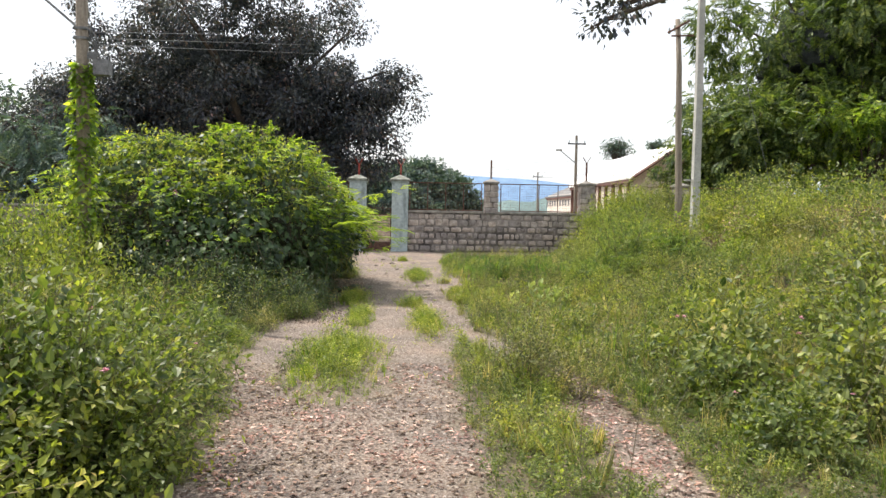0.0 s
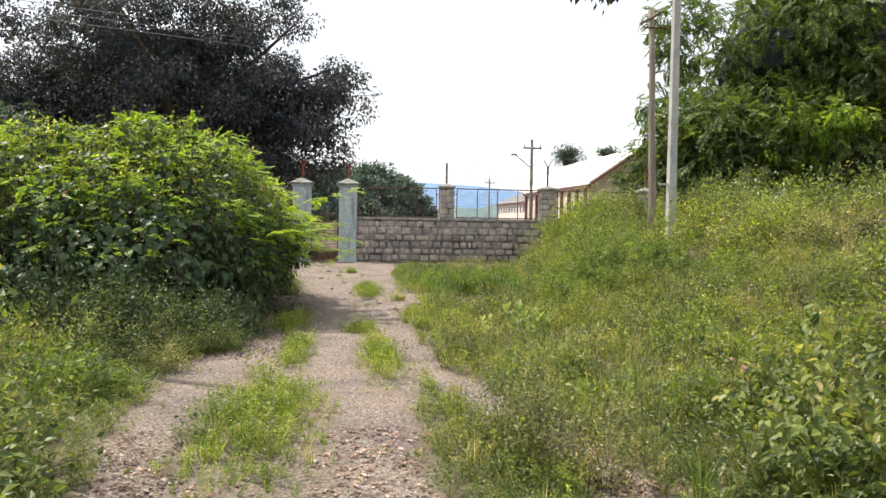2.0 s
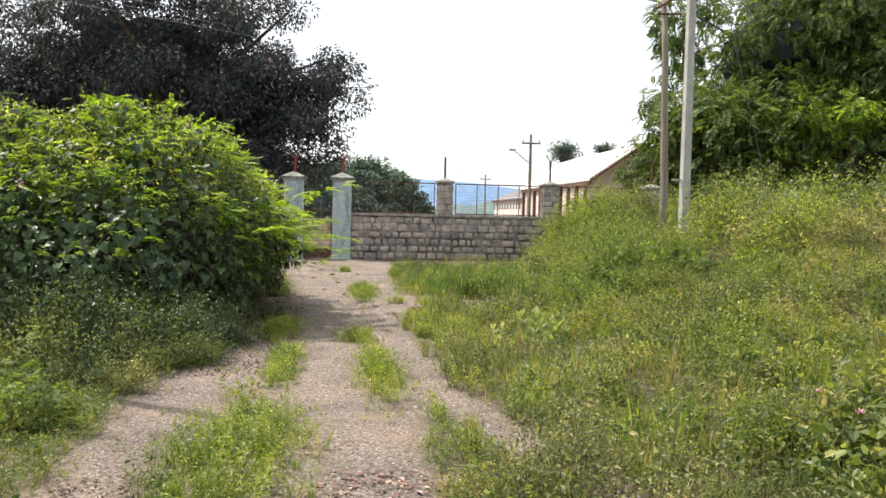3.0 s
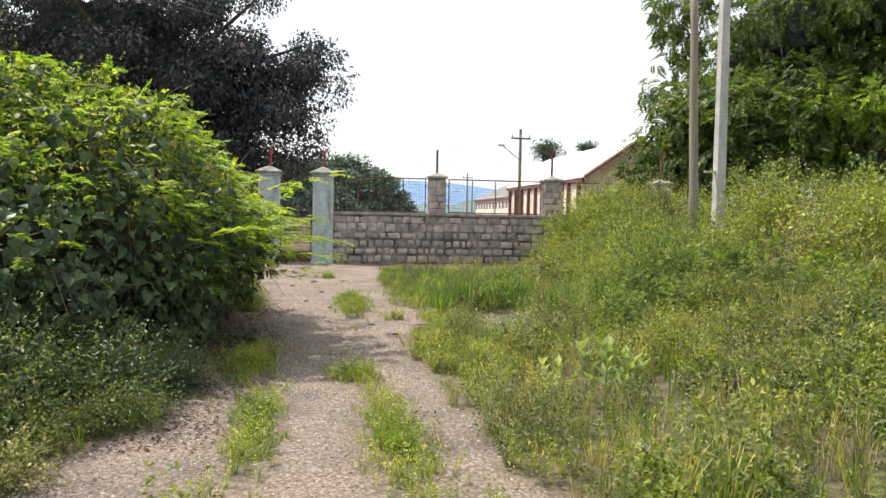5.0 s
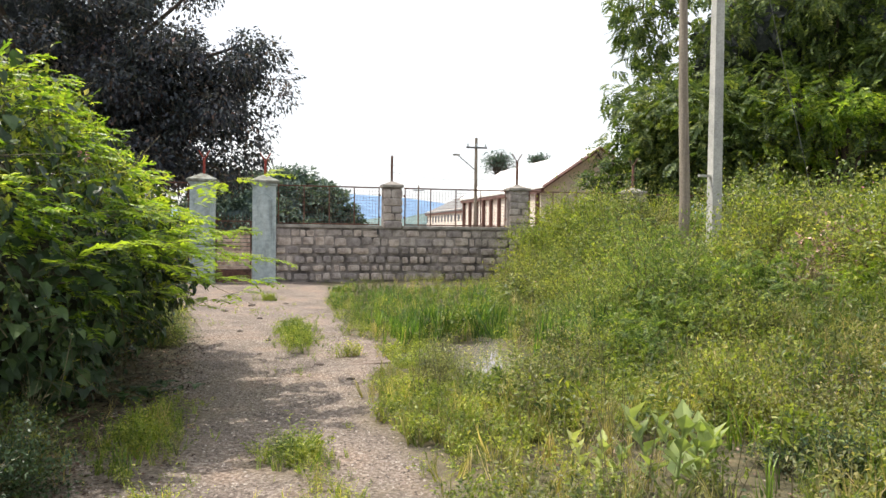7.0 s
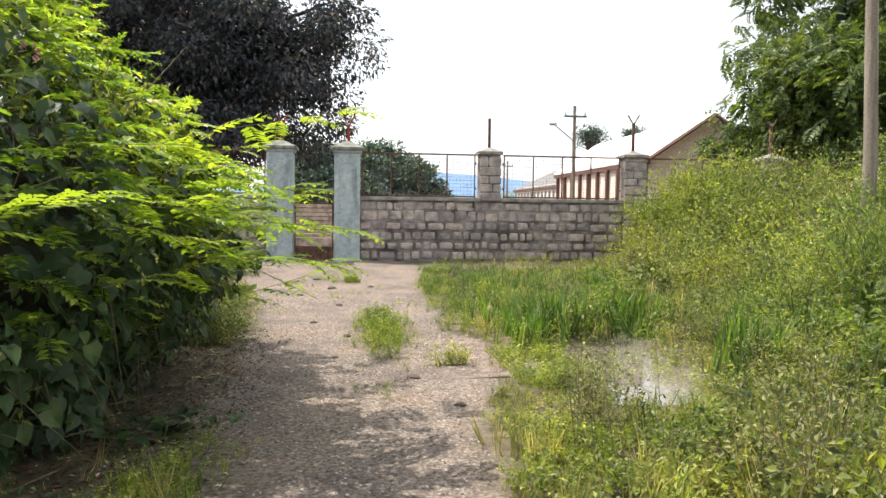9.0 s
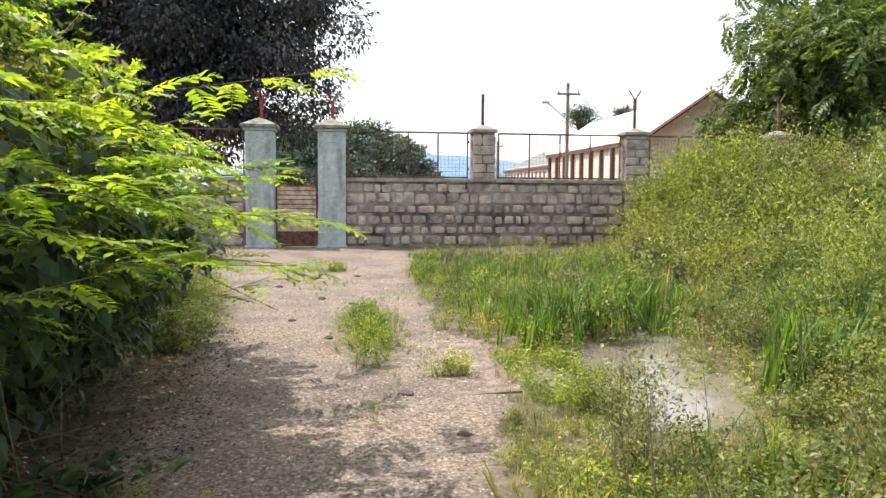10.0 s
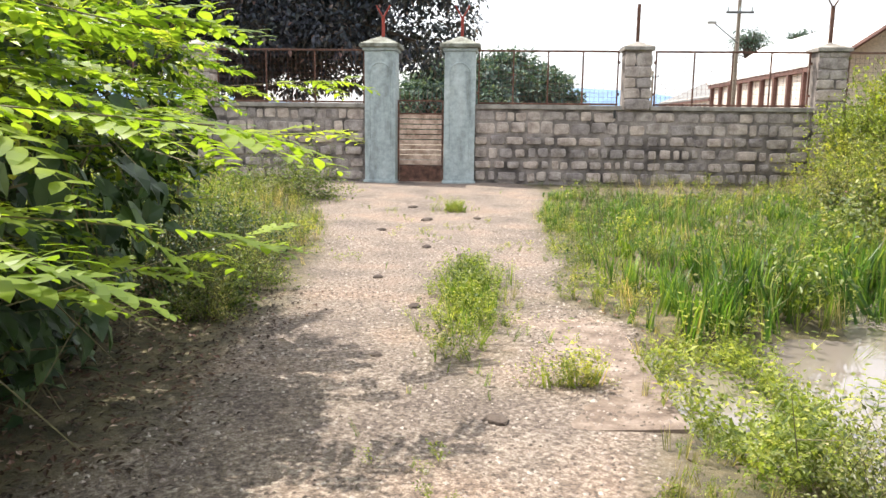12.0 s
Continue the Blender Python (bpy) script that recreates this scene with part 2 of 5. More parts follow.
def box(bm, lo, hi, bevel=0.0):
    lo, hi = Vector(lo), Vector(hi)
    r = bmesh.ops.create_cube(bm, size=1, matrix=Matrix.Translation((lo + hi) / 2) @ Matrix.Diagonal((*(hi - lo), 1)))
    if bevel:
        bmesh.ops.bevel(bm, geom=list({e for v in r["verts"] for e in v.link_edges}), offset=bevel, segments=2, affect="EDGES", profile=0.7)
    return bm


def tube(bm, a, b, r0, r1=None, sides=8):
    a, b = Vector(a), Vector(b)
    r1 = r0 if r1 is None else r1
    turn = (b - a).to_track_quat("Z", "Y").to_matrix().to_4x4()
    bmesh.ops.create_cone(bm, cap_ends=True, segments=sides, radius1=r0, radius2=r1, depth=(b - a).length, matrix=Matrix.Translation((a + b) / 2) @ turn)
    return bm


def loft(bm, pts, r0, r1, sides=10):
    """One closed tapering tube through all the points."""
    pts, n, rings = [Vector(p) for p in pts], len(pts) - 1, []
    for k, p in enumerate(pts):
        d = (pts[min(k + 1, n)] - pts[max(k - 1, 0)]).normalized()
        side = d.cross(Vector((0.13, 1, 0.07))).normalized()
        top = side.cross(d)
        r = r0 + (r1 - r0) * k / n
        rings.append([bm.verts.new(p + (side * math.cos(t) + top * math.sin(t)) * r) for t in np.linspace(0, 2 * math.pi, sides, endpoint=False)])
    for a, b in zip(rings, rings[1:]):
        for k in range(sides):
            bm.faces.new((a[k], a[(k + 1) % sides], b[(k + 1) % sides], b[k]))
    bm.faces.new(rings[0][::-1]), bm.faces.new(rings[-1])
    bmesh.ops.recalc_face_normals(bm, faces=bm.faces)
    return bm


def bar(name, a, b, r, mat, parent, sides=6, label=""):
    return part(name, tube(bmesh.new(), a, b, r, None, sides), mat, parent, label)


def merged(geos):
    vs, fs, k = [], [], 0
    for v, f in geos:
        vs.append(v)
        fs.append(np.asarray(f) + k)
        k += len(v)
    return np.concatenate(vs), np.concatenate(fs)


def stamp(geo, turns, places):
    """Copies of a small shape (points and triangles), each turned and scaled by its matrix, in one array."""
    v, f = geo
    k = len(places)
    out = np.einsum("kij,nj->kni", turns, v) + places[:, None]
    return out.reshape(-1, 3), (np.asarray(f)[None] + (np.arange(k) * len(v))[:, None, None]).reshape(-1, 3)


def unit(v):
    return v / np.maximum(np.linalg.norm(v, axis=-1, keepdims=True), 1e-9)


def facing(ahead, size, up=None, spin=None):
    """Matrices whose y axis is ahead and whose z axis is near up, scaled by size."""
    ahead = unit(ahead)
    k = len(ahead)
    up = np.tile((0.0, 0.0, 1.0), (k, 1)) if up is None else up
    side = unit(np.cross(ahead, up) + 1e-4)
    top = np.cross(side, ahead)
    if spin is not None:
        c, s = np.cos(spin)[:, None], np.sin(spin)[:, None]
        side, top = c * side + s * top, c * top - s * side
    return np.stack([side, ahead, top], -1) * np.reshape(size, (-1, 1, 1))


def upright(k, size, lean=0.15, tall=None):
    a = RNG.uniform(0, 2 * np.pi, k)
    z = np.zeros(k)
    m = np.stack([np.stack([np.cos(a), -np.sin(a), z], -1), np.stack([np.sin(a), np.cos(a), z], -1), np.stack([z, z, z + 1], -1)], 1)
    m[:, :2, 2] += RNG.normal(0, lean, (k, 2))
    m = m * np.reshape(size, (-1, 1, 1))
    if tall is not None:
        m[:, :, 2] *= np.reshape(tall, (-1, 1))
    return m


LEAF = (np.array([(0, 0, 0), (-0.27, 0.42, 0.07), (0, 1, -0.14), (0.27, 0.42, 0.07)]), np.array([(0, 3, 2), (0, 2, 1)]))
SLIM = (np.array([(0, 0, 0), (-0.13, 0.4, 0.04), (0, 1, -0.1), (0.13, 0.4, 0.04)]), np.array([(0, 3, 2), (0, 2, 1)]))
HEART = (np.array([(0, 0, 0), (-0.34, -0.08, 0.04), (-0.46, 0.28, 0.1), (-0.24, 0.68, 0.03), (0, 1, -0.16), (0.24, 0.68, 0.03), (0.46, 0.28, 0.1), (0.34, -0.08, 0.04), (0, 0.45, -0.02)]),
         np.array([(0, 8, 1), (1, 8, 2), (2, 8, 3), (3, 8, 4), (4, 8, 5), (5, 8, 6), (6, 8, 7), (7, 8, 0)]))


OVATE = (np.array([(0, 0, 0), (-0.3, 0.3, 0.06), (-0.2, 0.72, 0.0), (0, 1, -0.14), (0.2, 0.72, 0.0), (0.3, 0.3, 0.06), (0, 0.45, -0.03)]),
         np.array([(0, 6, 1), (1, 6, 2), (2, 6, 3), (3, 6, 4), (4, 6, 5), (5, 6, 0)]))
OVAL = (np.array([(0, 0, 0), (-0.13, 0.2, 0.02), (-0.19, 0.5, 0.03), (-0.13, 0.82, -0.02), (0, 1, -0.1), (0.13, 0.82, -0.02), (0.19, 0.5, 0.03), (0.13, 0.2, 0.02)]),
        np.array([(0, 7, 1), (1, 7, 6), (1, 6, 2), (2, 6, 5), (2, 5, 3), (3, 5, 4)]))


def make_frond(pairs, droop=0.25, width=0.3, leaf=None, seed=3):
    """A feathered leaf of unit length: a midrib with a leaflet on either side at each step."""
    rng = np.random.default_rng(seed)
    geos = []
    for i in range(pairs):
        s = (i + 0.6) / pairs
        at = np.array([0, s, -droop * s * s])
        size = width * (0.55 + 0.75 * math.sin(math.pi * min(1, s * 0.95 + 0.05)))
        for side in (-1, 1):
            way = np.array([[side * 1.0, 0.7 + rng.normal(0, 0.12), -0.1 + rng.normal(0, 0.2)]])
            geos.append(stamp(leaf or LEAF, facing(way, size * rng.uniform(0.85, 1.1)), at[None]))
    geos.append((np.array([(-0.008, 0, 0), (0.008, 0, 0), (0, 1, -droop)]), np.array([(0, 1, 2)])))
    return merged(geos)


def joined(geo, pairs, droop):
    """The same frond as one connected piece, its leaflets growing from a thin midrib."""
    node = [(0, (k + 0.6) / pairs, -droop * ((k + 0.6) / pairs) ** 2) for k in range(pairs)]
    rib = [(np.array([a, b, (0.012, a[1], a[2])]), np.array([(0, 2, 1)])) for a, b in zip(node, node[1:])]
    v, f = merged([(geo[0][:-3], geo[1][:-1]), *rib])
    v, back = np.unique(np.round(v, 5), axis=0, return_inverse=True)
    return v, back.reshape(-1)[f]


FROND = joined(make_frond(10, 0.22, 0.24, OVAL), 10, 0.22)
FROND_LIGHT = make_frond(6, 0.4, 0.24)
FEATHER = make_frond(7, 0.35, 0.3, LEAF)
SMALL_FROND = make_frond(8, 0.25, 0.26, LEAF, 5)


def make_tuft(blades, spread=0.35, width=0.016):
    rng = np.random.default_rng(blades)
    geos = []
    for _ in range(blades):
        a, b = rng.uniform(0, 2 * np.pi), rng.uniform(0.1, 1) * spread
        h, foot = rng.uniform(0.55, 1), rng.normal(0, 0.06, 2)
        d = np.array([math.cos(a), math.sin(a)])
        s = np.array([-d[1], d[0]]) * width
        mid, tip = foot + d * b * 0.35, foot + d * b
        v = [(*(foot - s), 0), (*(foot + s), 0), (*(mid - s * 0.8), h * 0.6), (*(mid + s * 0.8), h * 0.6), (*tip, h * (1 - b * 0.4))]
        geos.append((np.array(v), np.array([(0, 1, 3), (0, 3, 2), (2, 3, 4)])))
    return merged(geos)


def make_sprig(leaves, size=0.16, shape=LEAF, lean=0.2, seed=1, stem=0.012):
    """A herb of unit height: a thin bent stem with leaves all the way up."""
    rng = np.random.default_rng(seed)
    bend = rng.normal(0, lean, 2)
    geos = [(np.array([(-stem, 0, 0), (stem, 0, 0), (bend[0], bend[1], 1)]), np.array([(0, 1, 2)]))]
    s = np.linspace(0.12, 1, leaves) + rng.normal(0, 0.03, leaves)
    at = np.stack([bend[0] * s, bend[1] * s, s], -1)
    a = np.arange(leaves) * 2.4 + rng.uniform(0, 6)
    way = np.stack([np.cos(a), np.sin(a), rng.uniform(-0.2, 0.7, leaves)], -1)
    geos.append(stamp(shape, facing(way, size * rng.uniform(0.7, 1.3, leaves)), at))
    return merged(geos)


HAY = [make_tuft(12, 0.55, 0.006), make_tuft(11, 0.4, 0.007)]
TUFTS = [make_tuft(7), make_tuft(8, 0.5), make_tuft(9, 0.25)]
REEDS = [make_tuft(9, 0.3, 0.018), make_tuft(10, 0.4, 0.016)]
MEADOW = [make_tuft(12, 0.55, 0.016), make_tuft(11, 0.75, 0.018), make_tuft(13, 0.4, 0.014)]
SPRIGS = [make_sprig(12, 0.13, LEAF, 0.3, k) for k in range(4)]


def make_cushion(stems, leaves, size, shape, seed):
    """A low leafy plant of unit height: stems that spread from one foot, leaves all over."""
    rng = np.random.default_rng(seed)
    a = rng.uniform(0, 6.28, stems)
    out = rng.uniform(0.05, 0.75, stems)
    tip = np.stack([np.cos(a) * out, np.sin(a) * out, 1.05 - 0.55 * out + rng.normal(0, 0.08, stems)], -1)
    geos = [(np.array([(-0.008, 0, 0), (0.008, 0, 0), tuple(t)]), np.array([(0, 1, 2)])) for t in tip]
    f = rng.uniform(0.3, 1.02, (stems, leaves, 1))
    at = (tip[:, None] * f ** (1, 1, 0.8) + rng.normal(0, 0.06, (stems, leaves, 3))).reshape(-1, 3)
    way = unit(at * (1, 1, 0)) * 0.6 + rng.normal(0, 0.6, at.shape)
    up = unit(at * (0.6, 0.6, 0) + (0, 0, 1) + rng.normal(0, 0.35, at.shape))
    geos.append(stamp(shape, facing(way, size * rng.uniform(0.6, 1.3, len(at)), up), at))
    return merged(geos)


CUSHIONS = [make_cushion(9, 8, 0.125, LEAF, k) for k in range(4)]
FINE = [make_cushion(11, 9, 0.08, LEAF, k + 9) for k in range(3)]
WISPS = [make_sprig(12, 0.075, LEAF, 0.4, k, 0.006) for k in range(3)]


def planted(geos, x, y, size, tall=None, lean=0.15, sink=0.01):
    """Plants on the ground at the given places."""
    out = []
    pick = RNG.integers(0, len(geos), len(x))
    z = height(x, y) - sink
    size = np.broadcast_to(size, x.shape)
    tall = None if tall is None else np.broadcast_to(tall, x.shape)
    for k, geo in enumerate(geos):
        s = pick == k
        if s.any():
            out.append(stamp(geo, upright(s.sum(), size[s], lean, None if tall is None else tall[s]), np.stack([x[s], y[s], z[s]], -1)))
    return merged(out)


# ---- the lie of the land ----
def step(a, b, v):
    v = np.clip((v - a) / (b - a), 0, 1)
    return v * v * (3 - 2 * v)


EDGE_Y = (-30, -24, -22.7, -21.7, -20.2, -18.9, -17.9, -17, -16, -12, -9, -7, -5, -2, 0.3)
EDGE_L = (-4.3, -4.3, -4.25, -4.45, -4.72, -4.75, -4.8, -4.5, -4.25, -3.9, -3.95, -4.2, -4.7, -5.6, -6.0)
EDGE_RY = (-30, -24, -21.6, -19.5, -18, -16.9, -15.7, -14.7, -13.2, -12.4, -11.1, -10.2, -9.6, -8, -5, -2, 0.3)
EDGE_R = (-2.4, -2.45, -2.6, -2.45, -2.1, -2.05, -2.05, -2.2, -2.2, -1.82, -1.66, -1.66, -1.98, -1.85, -1.8, -1.6, -1.9)
# plants in the middle of the track: centre and half widths
ISLANDS = [(-3.85, -14.7, 0.3, 1.1), (-3.6, -17.1, 0.2, 1.3), (-3.68, -20.2, 0.56, 1.75), (-2.66, -17.5, 0.26, 1.6), (-2.85, -15.4, 0.26, 0.36),
           (-2.62, -9.7, 0.3, 1.7), (-2.1, -11.45, 0.22, 0.03), (-3.0, -4.3, 0.3, 0.2)]


def wobble(x, y, f=1.0, seed=0.0):
    return (np.sin(x * 1.7 * f + 1.3 * np.sin(y * 0.9 * f + seed)) * np.cos(y * 1.3 * f + seed * 2 + 0.8 * np.sin(x * 2.1 * f)) + 0.5 * np.sin(x * 4.1 * f + seed) * np.sin(y * 3.7 * f + 1.1)) / 1.5


def pathness(x, y):
    """1 on bare gravel, 0 where plants stand."""
    w = 0.16 * wobble(x, y, 2.2, 1.0)
    left, right = np.interp(y, EDGE_Y, EDGE_L), np.interp(y, EDGE_RY, EDGE_R)
    on = step(-0.12, 0.12, x - left + w) * step(-0.12, 0.12, right - x + w) * (y < 0.6)
    lane = np.interp(y, (-26, -21.5, -19.5, -18), (-1.45, -1.42, -1.85, -2.2))
    on = np.maximum(on, step(-0.1, 0.1, 0.22 - abs(x - lane) + w * 0.6) * (y < -17.4))
    for cx, cy, rx, ry in ISLANDS:
        on = on * step(0.75, 1.25, np.hypot((x - cx + 0.5 * w) / rx, (y - cy) / ry) + w * 2.2)
    return on


def pool(x, y):
    """How deep the wet hollow beside the culvert is, from 0 to 1."""
    a = 1 - np.hypot((x + 0.45) / 0.72, (y + 11.2) / 1.25) + 0.14 * wobble(x, y, 1.6, 2)
    b = 1 - np.hypot((x + 1.35) / 0.34, (y + 11.3) / 1.0)
    c = 1 - np.hypot((x + 0.68) / 0.6, (y + 12.15) / 0.7) + 0.1 * wobble(x, y, 2.1, 4)
    d = 1 - np.hypot((x - 0.35 - 0.4 * (y + 9.3)) / 0.3, (y + 9.5) / 1.1) + 0.12 * wobble(x, y, 2.1, 7)
    return np.clip(np.maximum(np.maximum(a, b), np.maximum(c, d)) * 2.2, 0, 1)


def height(x, y):
    x, y = np.asarray(x, float), np.asarray(y, float)
    bank = 1.25 * step(0.6 + 1.9 * step(-12.5, -8, y), 6.2, x + 0.25 * wobble(x, y, 0.4)) * (1 - step(-0.6, 0.9, y)) + 0.4 * step(6, 14, x) * (1 - step(-0.6, 0.9, y))
    rise = 0.12 * step(-6.5, -0.5, y) - 0.07
    rough = 0.02 * wobble(x, y, 1.1) + 0.05 * wobble(x, y, 0.5, 3) * step(-1.6, 0.5, x)
    return bank + rise + rough * (y < 3) * (1 - 0.8 * pool(x, y)) - 0.28 * pool(x, y) - 0.9 * pool(x, y) * bank


def spaced(lo, hi, fine, far, n):
    mid = np.arange(lo, hi + 1e-6, fine)
    out = np.geomspace(fine * 2, far, n)
    return np.concatenate([lo - out[::-1], mid, hi + out])


gx, gy = spaced(-13, 12, 0.18, 4800, 30), spaced(-29, 2.5, 0.18, 4800, 30)
XX, YY = np.meshgrid(gx, gy)
verts = np.stack([XX.ravel(), YY.ravel(), height(XX, YY).ravel()], -1)
i = (np.arange(len(gy) - 1)[:, None] * len(gx) + np.arange(len(gx) - 1)).ravel()
ground = new("ground", raw_mesh("ground", verts, np.stack([i, i + 1, i + 1 + len(gx), i + len(gx)], -1), EARTH, True))
tagged(ground, "gravel track through rough weedy ground, rising to a bank beside it", "ground", kind="structure")
on_track = step(-0.3, 0.2, XX - np.interp(YY, EDGE_Y, EDGE_L)) * step(-0.3, 0.2, np.interp(YY, EDGE_RY, EDGE_R) - XX) * (YY < 0.6)
values = np.clip(np.maximum(pathness(XX, YY), 0.72 * on_track) + (YY > 1) * 0.55, 0, 1)
a = ground.data.attributes.new("gravel", "FLOAT", "POINT")
a.data.foreach_set("value", values.ravel().astype(np.float32))

# water in the hollow
bm = bmesh.new()
ring = [bm.verts.new((0.2 + 2.1 * math.cos(t), -11.2 + 2.2 * math.sin(t), -0.15)) for t in np.linspace(0, 2 * np.pi, 48, endpoint=False)]
bm.faces.new(ring)
tagged(part("water", bm, WATER), "shallow puddle of muddy water with the pale sky in it, among reeds", "puddle", kind="structure")

# hills and far woods
def ridge(name, pts, y, depth, mat, label):
    n = len(pts)
    v = [(x, y, -2) for x, z in pts] + [(x, y + depth * 0.5, z) for x, z in pts] + [(x, y + depth, -2) for x, z in pts]
    f = [(r * n + k, r * n + k + 1, (r + 1) * n + k + 1, (r + 1) * n + k) for r in range(2) for k in range(n - 1)]
    return tagged(raw_part(name, (np.array(v, float), np.array(f)), mat, None, smooth=True), label, "hill", kind="structure")


hx = np.linspace(-2600, 2600, 90)
hz = 60 + 75 * np.exp(-((hx - 250) / 330.0) ** 2) + 25 * np.exp(-((hx - 650) / 160.0) ** 2) + 70 * np.exp(-((hx + 1300) / 500.0) ** 2) + 60 * np.exp(-((hx - 1500) / 400.0) ** 2) + 5 * np.sin(hx / 60)
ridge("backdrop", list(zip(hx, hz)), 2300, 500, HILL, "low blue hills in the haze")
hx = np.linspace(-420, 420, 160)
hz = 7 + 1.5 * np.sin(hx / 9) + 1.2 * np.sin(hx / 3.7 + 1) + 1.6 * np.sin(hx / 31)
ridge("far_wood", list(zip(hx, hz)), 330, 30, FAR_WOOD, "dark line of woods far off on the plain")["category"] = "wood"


# ---- boundary wall ----
def stone_mesh(seed):
    """A split stone of unit size, its rough face bulging to -y, its back against the wall."""
    rng = np.random.default_rng(seed)
    outline = [(0.02, 0.14), (0.1, 0.02), (0.5, 0.0), (0.9, 0.03), (0.98, 0.16), (0.99, 0.55), (0.97, 0.86), (0.89, 0.98), (0.5, 1.0), (0.12, 0.97), (0.02, 0.85), (0.01, 0.5)]
    back = [(x + rng.normal(0, 0.018), z + rng.normal(0, 0.025)) for x, z in outline]
    v = [(x, 0.1, z) for x, z in back]
    v += [(0.5 + (x - 0.5) * rng.uniform(0.84, 0.93), -0.8 - rng.uniform(0, 0.3), 0.5 + (z - 0.5) * rng.uniform(0.78, 0.9)) for x, z in back]
    v += [(0.33 + rng.normal(0, 0.06), -1.05 - rng.uniform(0, 0.3), 0.5), (0.67 + rng.normal(0, 0.06), -1.05 - rng.uniform(0, 0.3), 0.5)]
    f = []
    for k in range(12):
        m = (k + 1) % 12
        f += [(k, m, 12 + m), (k, 12 + m, 12 + k)]
        f.append((12 + k, 12 + m, 25 if 2 <= k <= 7 else 24))
    f += [(14, 25, 24), (20, 24, 25)]
    return raw_mesh("stone", v, f, STONE)


STONES = [stone_mesh(s) for s in range(14)]


def stone(parent, lo, size, turn=0.0):
    """One stone: its lower corner, and its width, how far it stands out, and its height."""
    ob = new("stone", STONES[RNG.integers(0, len(STONES))])
    ob.parent = parent
    ob.matrix_local = pose(*lo, 0, 0, turn) @ Matrix.Diagonal((size[0], size[1], size[2], 1))
    return ob


def wall_run(name, x0, x1, copings=()):
    w = tagged(part(name, box(bmesh.new(), (x0, 0.03, -0.4), (x1, 0.36, 1.50)), MORTAR), "coursed rubble granite wall with dark open joints and a mortar coping", "wall", kind="structure")
    for a, b in copings or ((x0, x1),):
        part("coping", box(bmesh.new(), (a, -0.02, 1.502), (b, 0.40, 1.585), 0.012), COPING, w, "thin cement coping")
    return w


WALLS = [wall_run("wall_front", -2.80, 3.62, ((-2.80, 0.02), (0.56, 3.62))), wall_run("wall_east", 4.22, 12.0), wall_run("wall_west", -24.0, -4.93)]


def stone_pillar(x, z0=-0.2, z1=2.62, w=0.58):
    p = thing("stone_pillar", (x, 0, 0), "square rubble stone pillar with a worn cement cap, between wall panels", "pillar", "pillars of the boundary wall")
    part("shaft", box(bmesh.new(), (0.02, -0.035, z0), (w - 0.02, 0.45, z1), 0.01), MORTAR, p)
    bm = box(bmesh.new(), (-0.03, -0.10, z1), (w + 0.03, 0.50, z1 + 0.07), 0.015)
    part("cap", bm, COPING, p)
    bm = bmesh.new()
    bmesh.ops.create_cone(bm, cap_ends=True, segments=4, radius1=0.42, radius2=0.02, depth=0.12, matrix=pose(w / 2, 0.2, z1 + 0.13, 0, 0, 45))
    part("cap_top", bm, COPING, p)
    z = z0
    k = 0
    while z < z1 - 0.05:
        h = min(RNG.uniform(0.17, 0.25), z1 - z)
        cut = w * RNG.uniform(0.35, 0.65)
        for a, b in ((0, cut), (cut, w)) if k % 3 else ((0, w),):
            stone(p, (a + 0.004, -0.035, z + 0.004), (b - a - 0.012, RNG.uniform(0.01, 0.025), h - 0.01))
        stone(p, (w - 0.02, -0.03, z + 0.004), (0.47, 0.03, h - 0.014), 90)
        z += h
        k += 1
    return p


def y_post(x, y, z, mat, fork=True, lean=0.0, h=0.7):
    p = thing("barbed_wire_post", (x, y, z), "short angle-iron post for barbed wire on a pillar cap", "post", "posts on the pillars")
    part("upright", box(bmesh.new(), (-0.03, -0.03, 0), (0.03, 0.03, h), 0.004), mat, p)
    if fork:
        for s in (-1, 1):
            bar("arm", (0, 0, h - 0.04), (0.14 * s + lean, -0.02 * s, h + 0.2), 0.016, mat, p, 5)
    return p


stone_pillar(0.03, 1.503, 2.62, 0.52)
for x in (3.6, 7.2, 10.8, -8.6, -12.3):
    stone_pillar(x)
y_post(0.29, 0.2, 2.78, RUST, False, h=0.72)
y_post(3.89, 0.2, 2.78, RUST)
y_post(7.49, 0.2, 2.78, RUST)


